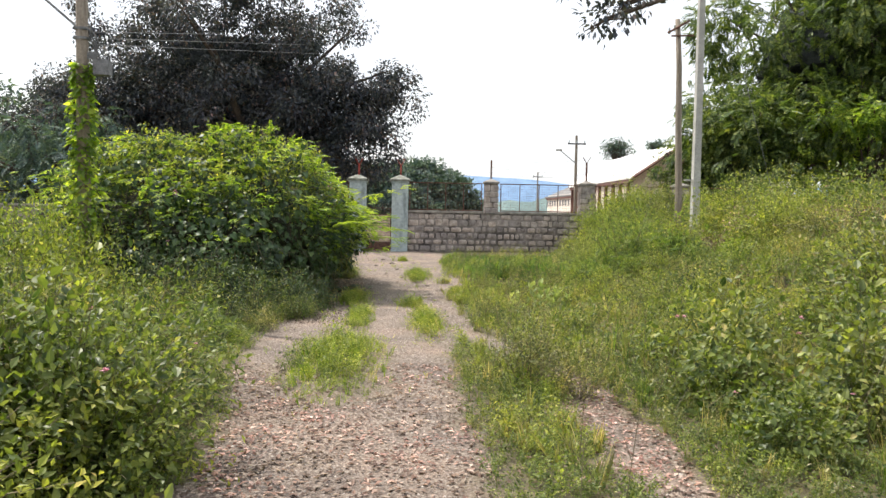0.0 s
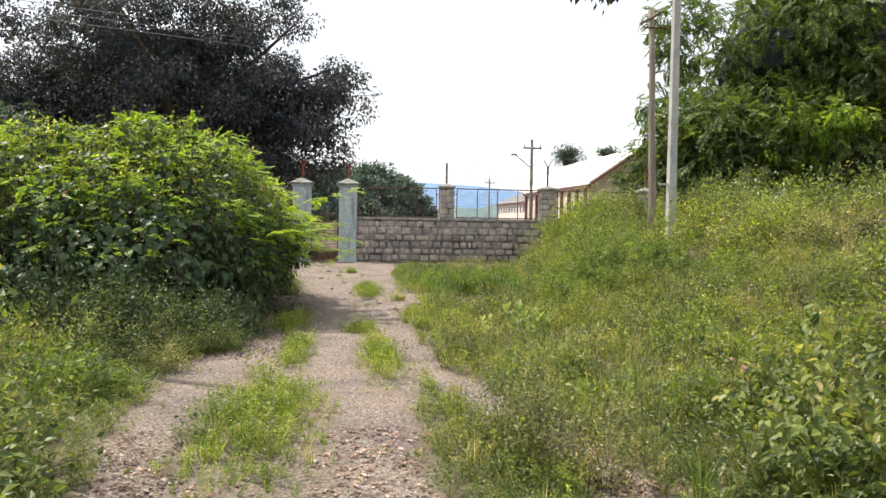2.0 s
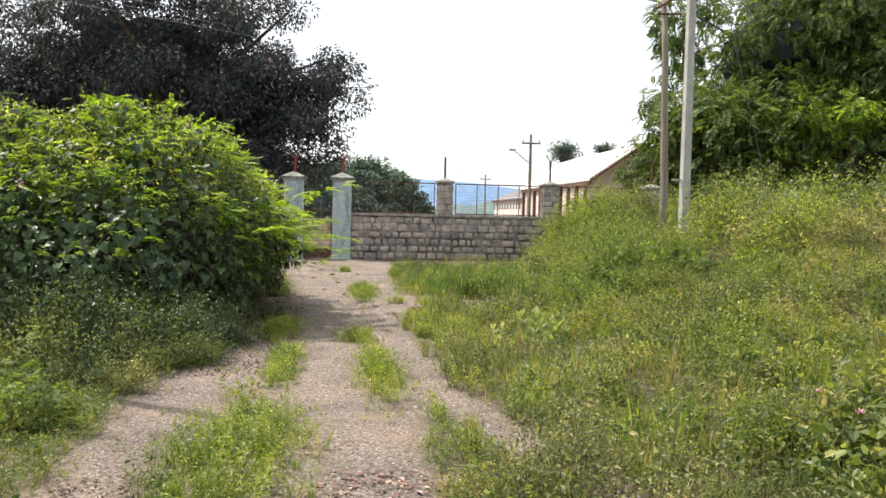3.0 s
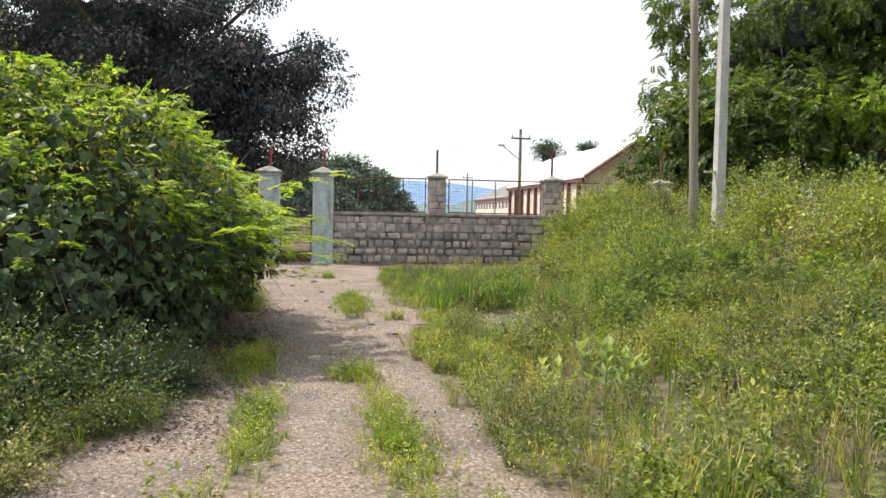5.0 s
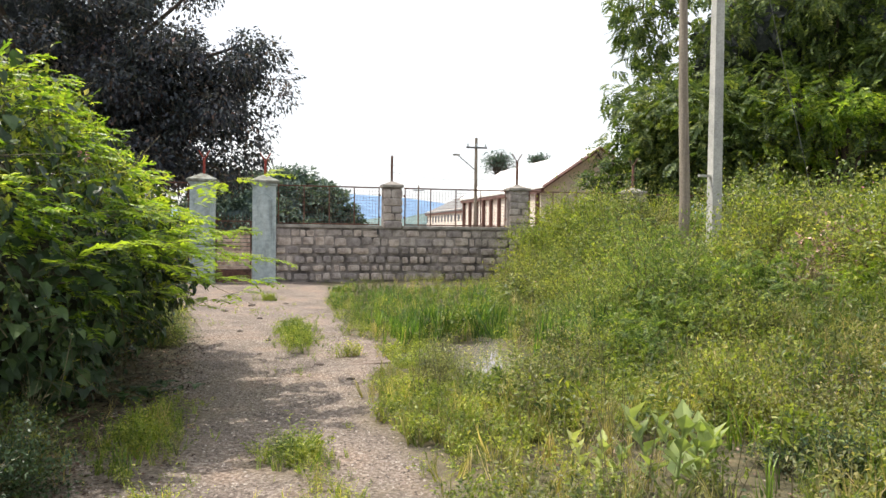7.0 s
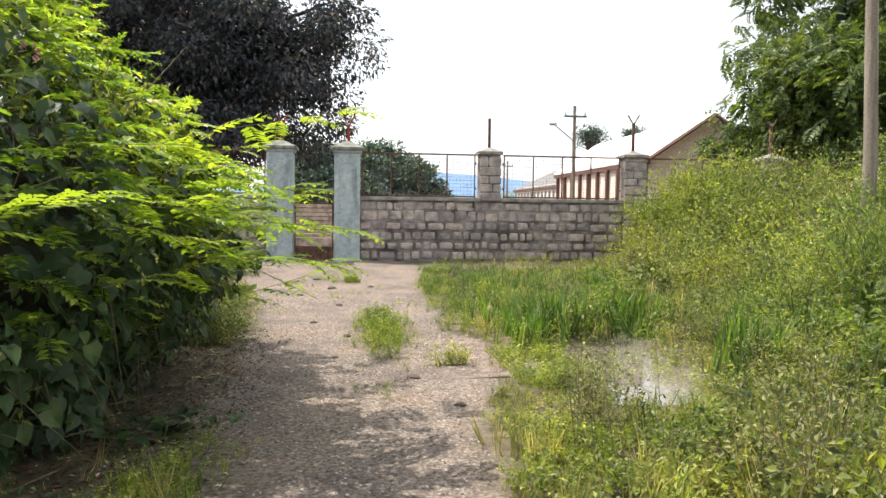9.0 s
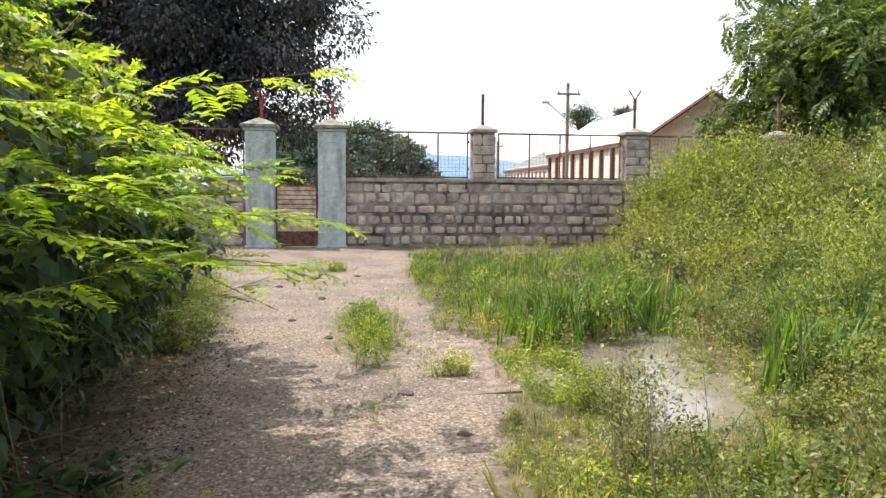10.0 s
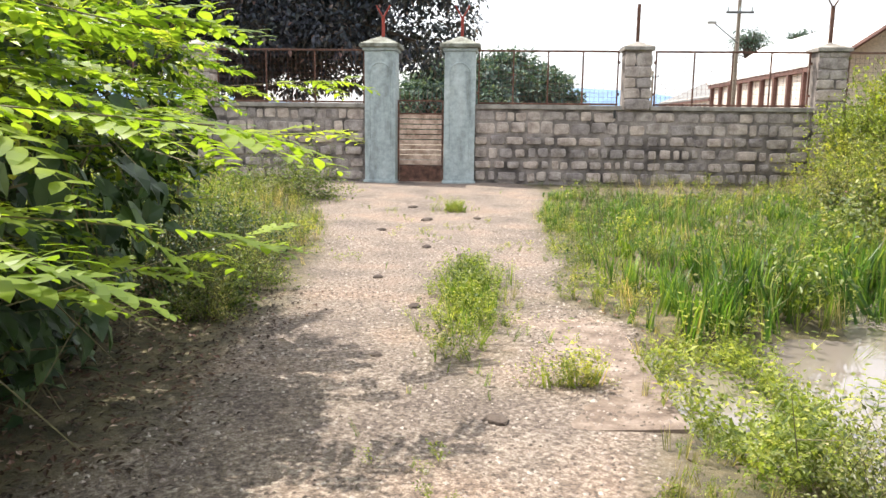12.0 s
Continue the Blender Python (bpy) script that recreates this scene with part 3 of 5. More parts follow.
def gate_pillar(x, w):
    p = thing("gate_pillar", (x, -0.12, 0), "square gate pillar in pale green plaster with a raised arch and a pyramid cap", "pillar", "gate pillars")
    part("shaft", box(bmesh.new(), (0, 0, -0.3), (w, 0.62, 2.58), 0.015), PLASTER, p)
    part("plinth", box(bmesh.new(), (-0.03, -0.03, -0.3), (w + 0.03, 0.65, 0.10), 0.02), PLASTER, p)
    part("neck", box(bmesh.new(), (-0.035, -0.035, 2.582), (w + 0.035, 0.655, 2.64), 0.012), PLASTER, p)
    part("ledge", box(bmesh.new(), (-0.09, -0.09, 2.642), (w + 0.09, 0.71, 2.715), 0.018), PLASTER_CAP, p)
    bm = bmesh.new()
    bmesh.ops.create_cone(bm, cap_ends=True, segments=4, radius1=0.53, radius2=0.03, depth=0.17, matrix=pose(w / 2, 0.31, 2.80, 0, 0, 45))
    part("cap", bm, PLASTER_CAP, p)
    bm = bmesh.new()
    r, cx = w * 0.33, w / 2
    pts = [(cx - r, 0.5), (cx - r, 2.16)] + [(cx - r * math.cos(t), 2.16 + r * math.sin(t)) for t in np.linspace(0.15, math.pi - 0.15, 12)] + [(cx + r, 2.16), (cx + r, 0.5)]
    for (a, b), (c, d) in zip(pts, pts[1:]):
        tube(bm, (a, -0.002, b), (c, -0.002, d), 0.016, None, 5)
    part("moulding", bm, PLASTER, p)
    return p


gate_pillar(-4.95, 0.60)
gate_pillar(-3.40, 0.60)
y_post(-4.62, 0.15, 2.86, RED_RUST, True, h=0.4)
y_post(-3.08, 0.2, 2.86, RED_RUST, True, h=0.4)


# A solid dark block stands for the shade inside the slot.
part("weep_hole", box(bmesh.new(), (-0.13, -0.012, 1.34), (-0.09, 0.028, 1.5)), GLASS_DARK, WALLS[0], "drain slot, its inner shade a dark block")


# ---- railings ----
def railing(x0, x1, n):
    r = thing("railing_panel", (x0, 0.17, 1.585), "rusty iron railing panel with thin weld mesh on the wall", "railing", "railing panels")
    w, h = x1 - x0, 1.03
    for z in (0.03, h):
        part("rail", box(bmesh.new(), (0.02, -0.02, z - 0.018), (w - 0.02, 0.02, z + 0.018), 0.004), RUST, r)
    for k in range(n + 1):
        x = 0.04 + (w - 0.08) * k / n
        part("bar", box(bmesh.new(), (x - 0.014, -0.014, 0.0), (x + 0.014, 0.014, h - 0.02), 0.003), RUST, r)
    for k in (0, 1):
        for z in (0.2, 0.8):
            part("clamp", box(bmesh.new(), (k * (w - 0.05), -0.03, z), (k * (w - 0.05) + 0.05, 0.03, z + 0.05), 0.004), RUST, r)
    wire = (np.array([(-0.0022, 0, 0), (0.0022, 0, 0), (0.0022, 0, 1), (-0.0022, 0, 1)]), np.array([(0, 1, 2), (0, 2, 3)]))
    vx = np.arange(0.08, w - 0.05, 0.085)
    hz_ = np.arange(0.08, h, 0.085)
    up = np.tile(np.diag((1.0, 1.0, h - 0.05)), (len(vx), 1, 1))
    across = np.tile(np.array([(0, 0, w - 0.08), (0, 1, 0), (-1, 0, 0.0)]), (len(hz_), 1, 1))
    geo = merged([stamp(wire, up, np.stack([vx, vx * 0 + 0.022, vx * 0 + 0.02], -1)), stamp(wire, across, np.stack([hz_ * 0 + 0.04, hz_ * 0 + 0.026, hz_], -1))])
    raw_part("wire_mesh", geo, RUST, r, "thin square weld mesh")
    return r


for x0, x1, n in ((-2.78, -0.02, 4), (0.62, 3.58, 4), (4.22, 7.16, 4), (7.82, 10.76, 4), (-7.98, -4.97, 3), (-11.7, -8.64, 3)):
    railing(x0, x1, n)

# barbed wire between the posts
wires = thing("barbed_wire", (0, 0.2, 0), "strands of barbed wire slung between posts above the wall", "wire")
for dy, z in ((0.0, 3.05), (0.02, 3.25), (-0.08, 3.6)):
    bm = bmesh.new()
    xs = (-3.08, 0.29, 3.89, 7.49)
    for a, b in zip(xs, xs[1:]):
        pts = [(a + (b - a) * s, dy, z - 0.16 * 4 * s * (1 - s)) for s in np.linspace(0, 1, 9)]
        for u, v in zip(pts, pts[1:]):
            tube(bm, u, v, 0.0025, None, 3)
        for s in np.linspace(0.02, 0.98, 26):
            c = Vector((a + (b - a) * s, dy, z - 0.16 * 4 * s * (1 - s)))
            tube(bm, c + Vector((0, 0, -0.018)), c + Vector((0.006, 0, 0.018)), 0.003, None, 3)
    part("strand", bm, STEEL, wires)

# ---- gate ----
gate = thing("iron_gate", (-4.33, 0.12, 0.06), "narrow closed gate of faded rusty slats with spikes", "gate")
part("stile", box(bmesh.new(), (0, -0.02, 0), (0.035, 0.02, 1.6), 0.004), RUST, gate)
part("stile", box(bmesh.new(), (0.875, -0.02, 0), (0.91, 0.02, 1.6), 0.004), RUST, gate)
for z in (0.0, 0.3, 1.32, 1.57):
    part("crossbar", box(bmesh.new(), (0.036, -0.018, z), (0.874, 0.018, z + 0.03), 0.004), RUST, gate)
part("kick_panel", box(bmesh.new(), (0.04, -0.006, 0.032), (0.87, 0.006, 0.298)), RUST, gate, "dark rusted sheet")
for z in np.arange(0.34, 1.3, 0.1):
    part("slat", box(bmesh.new(), (0.036, -0.008, z), (0.874, 0.008, z + 0.083), 0.003), RUST_PALE, gate)
for k in range(6):
    x = 0.05 + k * 0.138
    bar("lattice", (x, -0.01, 1.36), (x + 0.13, -0.01, 1.56), 0.008, RUST, gate, 5)
    bar("lattice", (x, 0.01, 1.56), (x + 0.13, 0.01, 1.36), 0.008, RUST, gate, 5)
for k in range(10):
    x = 0.05 + k * 0.09
    part("spike", tube(bmesh.new(), (x, 0, 1.6), (x, 0, 1.85), 0.008, 0.001, 5), RUST, gate)

# ---- culvert slab ----
bm = box(bmesh.new(), (-2.3, -11.98, -0.5), (-1.66, -10.25, -0.045), 0.02)
for v in bm.verts:
    k = -1.66 - v.co.x
    v.co.x += 0.02 * math.sin(v.co.y * 5)
    v.co.z -= 0.05 * k
tagged(part("culvert_slab", bm, SLAB), "worn earth-stained concrete slab at the edge of the track over a muddy drain", "slab")

# ---- buildings behind the wall ----
def shed(at, length, width, eave, ridge_h, cols, label, cover=None):
    s = thing("shed", at, label, "building")
    part("wall", box(bmesh.new(), (0.05, 0, -0.3), (width, length, eave)), CREAM, s)
    bm = bmesh.new()
    m = width * 0.5
    for side in (-1, 1):
        pts = ((-0.15 if side < 0 else width + 0.5), m)
        z = (eave - 0.25, ridge_h)
        q = [bm.verts.new((x, y, zz + t)) for t in (0, 0.12) for x, zz in zip(pts, z) for y in (-0.8, length + 0.6)]
        for f in ((0, 1, 3, 2), (4, 6, 7, 5), (0, 4, 5, 1), (2, 3, 7, 6), (0, 2, 6, 4), (1, 5, 7, 3)):
            bm.faces.new([q[k] for k in f])
    bmesh.ops.recalc_face_normals(bm, faces=bm.faces)
    part("roof", bm, cover or ROOF, s, "grey weathered roof" if cover else "pale sheet roof, whitened further for sun glare")
    for y in (0.0, length - 0.12):
        bm = bmesh.new()
        a = [bm.verts.new(c) for c in ((0.05, y, eave), (width, y, eave), (m, y, ridge_h - 0.05))]
        b = [bm.verts.new((v.co.x, v.co.y + 0.12, v.co.z)) for v in a]
        bm.faces.new(a), bm.faces.new(b[::-1])
        part("gable", bm, CREAM, s)
    for y in (-0.82, length + 0.52):
        bm = bmesh.new()
        tube(bm, (-0.15, y, eave - 0.22), (m, y, ridge_h + 0.03), 0.09, None, 4)
        tube(bm, (width + 0.5, y, eave - 0.22), (m, y, ridge_h + 0.03), 0.09, None, 4)
        part("bargeboard", bm, MAROON, s, "dark weathered board")
    part("beam", box(bmesh.new(), (-0.12, -0.4, eave - 0.45), (0.048, length + 0.3, eave - 0.2)), MAROON, s)
    for k in range(cols):
        if cover:
            part("window", box(bmesh.new(), (0.02, 0.8 + k * length / cols, eave - 1.3), (0.049, 1.5 + k * length / cols, eave - 0.6)), GLASS_DARK, s, "small dark window")
            continue
        y = 0.2 + k * (length - 0.6) / (cols - 1)
        part("column", box(bmesh.new(), (-0.13, y, -0.2), (0.048, y + 0.2, eave - 0.452), 0.02), MAROON, s)
    return s


shed((10.1, 15.0, 0.0), 15.0, 5.6, 3.9, 5.65, 10, "long shed with maroon verandah columns and a pale roof")
shed((15.5, 50.0, 0.0), 18, 10, 3.9, 6.0, 12, "long low whitewashed shed with a grey roof farther off", GREY_ROOF)


# ---- poles ----
def far_pole(at, h, label, lamp):
    p = thing("utility_pole", at, label, "utility pole")
    part("shaft", tube(bmesh.new(), (0, 0, -0.3), (0, 0, h), 0.11, 0.075, 8), POLE_WOOD, p)
    for z, w in ((h - 0.55, 0.55),):
        c = part("crossarm", box(bmesh.new(), (-w, -0.15, z), (w, -0.09, z + 0.09), 0.01), STEEL, p)
        for x in (-w + 0.08, 0.0, w - 0.08):
            part("insulator", tube(bmesh.new(), (x, -0.12, z + 0.09), (x, -0.12, z + 0.25), 0.045, 0.03, 8), PLASTER, c)
    if lamp:
        a = bar("lamp_arm", (0, -0.1, h - 1.7), (-0.95, -0.1, h - 0.95), 0.025, STEEL, p)
        part("lamp_head", box(bmesh.new(), (-1.25, -0.17, h - 0.95), (-0.9, -0.03, h - 0.85), 0.03), CONCRETE, a)
    return p


far_pole((7.4, 17.2, 0), 6.3, "utility pole with crossarms and a street lamp arm beyond the wall", True)
far_pole((11.9, 55.0, 0), 6.2, "thin utility pole far off beyond the wall", False)

wood = thing("utility_pole", (4.5, -7.6, 0.6), "weathered leaning wooden utility pole with two crossarms on the overgrown bank", "utility pole", "poles on the bank")
bm = bmesh.new()
pts = [(0.03, 0, -0.1), (0.05, 0, 1.5), (-0.02, 0, 3.5), (-0.05, 0, 5.0), (-0.13, 0, 6.25)]
loft(bm, pts, 0.105, 0.068, 12)
part("shaft", bm, POLE_WOOD, wood, smooth=True)
arm = part("crossarm", tube(bmesh.new(), (-0.42, -0.09, 5.86), (0.16, -0.09, 6.2), 0.03, None, 6), RUST, wood)
for s in (-0.38, -0.24, 0.12):
    part("insulator", tube(bmesh.new(), (s, -0.09, 6.04 + s * 0.55), (s, -0.09, 6.2 + s * 0.55), 0.03, 0.02, 8), PLASTER_CAP, arm)
part("crossarm", tube(bmesh.new(), (-0.32, -0.09, 5.78), (0.3, -0.09, 5.81), 0.025, None, 6), RUST, wood)

conc = thing("utility_pole", (4.78, -8.2, 0.6), "tall square concrete utility pole on the overgrown bank", "utility pole", "poles on the bank")
bm = box(bmesh.new(), (-0.1, -0.1, -0.1), (0.1, 0.1, 9.0), 0.015)
for v in bm.verts:
    k = 1 - 0.3 * v.co.z / 9
    v.co.x, v.co.y = v.co.x * k - 0.0 * v.co.z, v.co.y * k
part("shaft", bm, CONCRETE, conc)
part("bracket", box(bmesh.new(), (-0.32, -0.03, 1.86), (-0.09, 0.03, 1.90), 0.004), CONCRETE, conc)
part("stay_wire", tube(bmesh.new(), (0.08, 0, 8.6), (2.6, 0.3, 0.4), 0.008, None, 4), STEEL, conc)

left_pole = thing("utility_pole", (-7.78, -16.4, -0.05), "weathered utility pole wrapped in creeper, with a grey switch box", "utility pole")
part("shaft", tube(bmesh.new(), (0.03, 0, -0.2), (-0.02, 0, 7.5), 0.1, 0.075, 12), POLE_WOOD, left_pole, smooth=True)
part("band", box(bmesh.new(), (-0.1, -0.09, 4.0), (0.1, 0.09, 4.04), 0.003), STEEL, left_pole)
part("band", box(bmesh.new(), (-0.1, -0.09, 4.14), (0.1, 0.09, 4.18), 0.003), STEEL, left_pole)
part("switch_box", box(bmesh.new(), (0.2, -0.12, 3.48), (0.42, 0.06, 3.7), 0.012), STEEL, left_pole, "grey metal switch box")
part("bracket", box(bmesh.new(), (0.08, -0.03, 3.72), (0.22, 0.0, 3.82), 0.004), STEEL, left_pole)
part("lamp_arm", tube(bmesh.new(), (-0.08, 0, 4.2), (-0.62, 0, 4.66), 0.018, None, 6), STEEL, left_pole)
for k in range(3):
    part("cable", tube(bmesh.new(), (0.05, 0, 4.12 - 0.09 * k), (-0.6 + k, 24.0, 9.6 - 0.4 * k), 0.006, None, 4), STEEL, left_pole)


for k in range(5):
    a, b = Vector((0.06, 0.02 * k, 4.3 - 0.05 * k)), Vector((0.22 + 0.07 * k, 0.03, 3.9 - 0.1 * k))
    part("cable_loop", loft(bmesh.new(), [a.lerp(b, f) + Vector((0.12 * math.sin(3.14 * f), 0, -0.3 * (k % 3 + 1) * 0.6 * math.sin(3.14 * f))) for f in np.linspace(0, 1, 8)], 0.009, 0.009, 5), STEEL, left_pole)


# ---- shrubs and trees ----
def blob_dirs(k, low=-0.2):
    d = unit(RNG.normal(0, 1, (k, 3)))
    d[:, 2] = np.where(d[:, 2] < low, -d[:, 2], d[:, 2])
    return d


def twig_geo(a, b, r):
    """Thin three-sided tapering twigs from the points a to the points b."""
    k = len(a)
    m = facing(b - a, np.ones(k))
    m[:, :, 0] *= np.reshape(r, (-1, 1))
    m[:, :, 2] *= np.reshape(r, (-1, 1))
    m[:, :, 1] *= np.linalg.norm(b - a, axis=1)[:, None]
    t = (np.array([(1, 0, 0), (-0.5, 0, 0.87), (-0.5, 0, -0.87), (0.35, 1, 0), (-0.18, 1, 0.3), (-0.18, 1, -0.3)]),
         np.array([(0, 1, 4), (0, 4, 3), (1, 2, 5), (1, 5, 4), (2, 0, 3), (2, 3, 5)]))
    return stamp(t, m, a)


def shrub(rx, ry, h, stems, per, shape, size, mat, label, name="shrub", flop=0.5, wild=0.25, group="shrubs on the bank"):
    """Stems from one foot, each with leaves on its outer half."""
    s = thing(name, (0, 0, 0), label, "shrub", group)
    d = blob_dirs(stems, 0.05)
    r = RNG.uniform(0.55, 1.0 + wild, stems)[:, None]
    tip = d * (rx, ry, h) * r
    foot = np.stack([tip[:, 0] * 0.12, tip[:, 1] * 0.12, np.zeros(stems)], -1)
    mid = foot * 0.5 + tip * 0.5 + RNG.normal(0, 0.07, tip.shape) * (1, 1, 0.6) + (0, 0, 0.06)
    thick = 0.0035 if h < 0.9 else 0.0055
    raw_part("brushwood", merged([twig_geo(foot, mid, np.full(stems, thick)), twig_geo(mid, tip, np.full(stems, thick * 0.6))]), STEM, s)
    f = RNG.uniform(0.35, 1.0, (stems, per, 1))
    at = np.where(f < 0.5, foot[:, None] * (1 - 2 * f) + mid[:, None] * 2 * f, mid[:, None] * (2 - 2 * f) + tip[:, None] * (2 * f - 1))
    at = (at + RNG.normal(0, 0.045 * h + 0.02, (stems, per, 3))).reshape(-1, 3)
    at[:, 2] = np.maximum(at[:, 2], 0.03)
    way = np.repeat(d, per, 0) * 0.6 + RNG.normal(0, 0.6, (len(at), 3)) + (0, 0, 0.1 - flop * 0.4)
    up = unit(np.repeat(d, per, 0) * 0.7 + (0, 0, 0.8) + RNG.normal(0, 0.35, (len(at), 3)))
    raw_part("leaves", stamp(shape, facing(way, size * RNG.uniform(0.6, 1.35, len(at)), up), at), mat, s)
    return s


def place(ob, x, y, scale=1.0, turn=0.0, sink=0.03, tall=1.0):
    m = pose(x, y, float(height(x, y)) - sink, 0, 0, turn)
    ob.scale = (scale, scale, scale * tall)
    c = copy_thing(ob, m)
    ob.scale = (1, 1, 1)
    return c


def limb(bm, pts, r0, r1):
    loft(bm, pts, r0, r1, 8)


def tree(name, at, trunk_top, trunk_r, clumps, clump_r, per, shape, size, mat, label, droop=0.3, squash=0.6):
    """A trunk, a limb to each clump and leaves set about its twigs."""
    t = thing(name, at, label, "tree")
    bm = bmesh.new()
    top = Vector(trunk_top)
    limb(bm, [Vector((0, 0, -0.3)), top * 0.5 + Vector((0.15, 0.1, 0)), top], trunk_r, trunk_r * 0.75)
    part("trunk", bm, BARK, t)
    bm = bmesh.new()
    for c in clumps[:: max(1, len(clumps) // 40)]:
        c = Vector(c)
        mid = top.lerp(c, 0.5) + Vector((0, 0, 0.12 * (c - top).length))
        limb(bm, [top - Vector((0, 0, 0.2)), mid, c], trunk_r * 0.38, 0.03)
    part("limb_frame", bm, BARK, t)
    clumps = np.array(clumps, float)
    k = len(clumps)
    d = unit(RNG.normal(0, 1, (k, per, 3)))
    rr = RNG.uniform(0.25, 1.0, (k, per, 1)) ** 0.6 * np.reshape(clump_r, (-1, 1, 1)) * RNG.uniform(0.7, 1.25, (k, 1, 1))
    p = (clumps[:, None] + d * rr * (1, 1, squash)).reshape(-1, 3)
    d = d.reshape(-1, 3)
    way = d * 0.8 + RNG.normal(0, 0.5, d.shape) - (0, 0, droop)
    up = unit(d * 0.4 + (0, 0, 1.0) + RNG.normal(0, 0.4, d.shape))
    raw_part("crown", stamp(shape, facing(way, size * RNG.uniform(0.6, 1.4, len(p)), up), p), mat, t)
    tips = RNG.integers(0, k, k * 3)
    a = clumps[tips]
    raw_part("twiggery", twig_geo(a, a + unit(RNG.normal(0, 1, (len(a), 3))) * 0.9 * np.mean(clump_r) * (1, 1, squash), np.full(len(a), 0.02)), BARK, t)
    return t


def crown_points(k, centre, radius, inner=0.45, seed=0, low=-1.0):
    d = unit(np.random.default_rng(seed).normal(0, 1, (k * 3, 3)))
    d = d[d[:, 2] > low][:k]
    r = np.random.default_rng(seed + 1).uniform(inner, 1.0, (len(d), 1))
    lump = 1 + 0.16 * wobble(d[:, :1] * 3, d[:, 1:2] * 3 + d[:, 2:] * 2, 1, seed)
    return d * r * lump * radius + centre


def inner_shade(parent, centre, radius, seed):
    """A dark shell added as a crown's inner shade, lumpy all over, well within its leaves."""
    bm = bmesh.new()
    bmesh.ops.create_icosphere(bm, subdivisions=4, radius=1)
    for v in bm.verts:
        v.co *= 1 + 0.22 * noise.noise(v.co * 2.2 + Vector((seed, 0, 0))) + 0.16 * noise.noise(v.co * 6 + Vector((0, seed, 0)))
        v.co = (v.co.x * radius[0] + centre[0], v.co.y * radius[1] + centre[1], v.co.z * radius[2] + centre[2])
    part("inner_crown", bm, CROWN_CORE, parent, "solid dark shell standing for the shade within the crown")


# big dark tree behind the gate
pts = np.concatenate([crown_points(210, (-1.0, 0, 9.8), (7.2, 5, 5.8), 0.35, 1), crown_points(90, (4.4, -1, 6.6), (4.2, 3, 1.9), 0.3, 2),
                      crown_points(110, (-5.0, 0, 5.4), (5.8, 4, 3.2), 0.2, 3), crown_points(130, (1.5, 0, 3.9), (6.2, 3.5, 2.2), 0.2, 4), crown_points(70, (-8.0, 0, 6.0), (3.2, 3, 2.4), 0.2, 24)])
BIG_TREE = tree("big_tree", (-10.5, 9.0, 0), (0.4, 0, 4.0), 0.55, pts, 0.95, 270, LEAF, 0.17, TREE_LEAF, "large spreading tree with thin foliage, coloured dark for backlight and haze, and brown sprays", 0.5, 0.7)
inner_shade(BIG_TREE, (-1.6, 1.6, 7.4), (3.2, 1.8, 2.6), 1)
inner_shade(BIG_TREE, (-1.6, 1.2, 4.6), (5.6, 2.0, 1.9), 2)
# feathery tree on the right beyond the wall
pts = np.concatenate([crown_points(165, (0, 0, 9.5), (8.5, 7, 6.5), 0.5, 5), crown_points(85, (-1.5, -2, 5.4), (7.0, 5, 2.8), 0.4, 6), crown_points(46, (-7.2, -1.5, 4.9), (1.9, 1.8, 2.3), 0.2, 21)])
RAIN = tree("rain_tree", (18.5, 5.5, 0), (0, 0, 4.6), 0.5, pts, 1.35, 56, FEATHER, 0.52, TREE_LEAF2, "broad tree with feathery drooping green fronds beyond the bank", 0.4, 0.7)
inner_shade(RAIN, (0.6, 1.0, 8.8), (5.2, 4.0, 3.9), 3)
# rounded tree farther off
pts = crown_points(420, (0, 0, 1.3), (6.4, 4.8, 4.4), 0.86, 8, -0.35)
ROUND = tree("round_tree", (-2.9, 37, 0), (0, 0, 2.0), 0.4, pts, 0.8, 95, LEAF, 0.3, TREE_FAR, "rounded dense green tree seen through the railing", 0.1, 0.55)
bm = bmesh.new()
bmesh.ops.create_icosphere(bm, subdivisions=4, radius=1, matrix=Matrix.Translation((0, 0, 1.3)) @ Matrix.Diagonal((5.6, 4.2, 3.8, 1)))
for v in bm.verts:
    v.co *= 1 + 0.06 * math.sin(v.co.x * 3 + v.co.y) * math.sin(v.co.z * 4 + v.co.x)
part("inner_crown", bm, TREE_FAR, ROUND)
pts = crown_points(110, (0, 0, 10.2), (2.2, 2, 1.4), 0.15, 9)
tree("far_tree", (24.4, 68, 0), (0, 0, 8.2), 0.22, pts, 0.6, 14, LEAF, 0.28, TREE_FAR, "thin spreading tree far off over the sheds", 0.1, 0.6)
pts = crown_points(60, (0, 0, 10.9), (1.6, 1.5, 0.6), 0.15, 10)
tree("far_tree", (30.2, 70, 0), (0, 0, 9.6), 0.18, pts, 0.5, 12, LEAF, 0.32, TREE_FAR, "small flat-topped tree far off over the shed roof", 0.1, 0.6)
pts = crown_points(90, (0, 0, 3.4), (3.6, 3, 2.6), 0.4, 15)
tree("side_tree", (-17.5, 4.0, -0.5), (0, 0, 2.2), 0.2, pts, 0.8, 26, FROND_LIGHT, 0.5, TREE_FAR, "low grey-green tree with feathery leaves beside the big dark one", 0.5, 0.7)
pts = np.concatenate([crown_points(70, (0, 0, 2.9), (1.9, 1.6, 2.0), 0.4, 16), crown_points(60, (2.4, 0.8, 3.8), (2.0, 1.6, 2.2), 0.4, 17)])
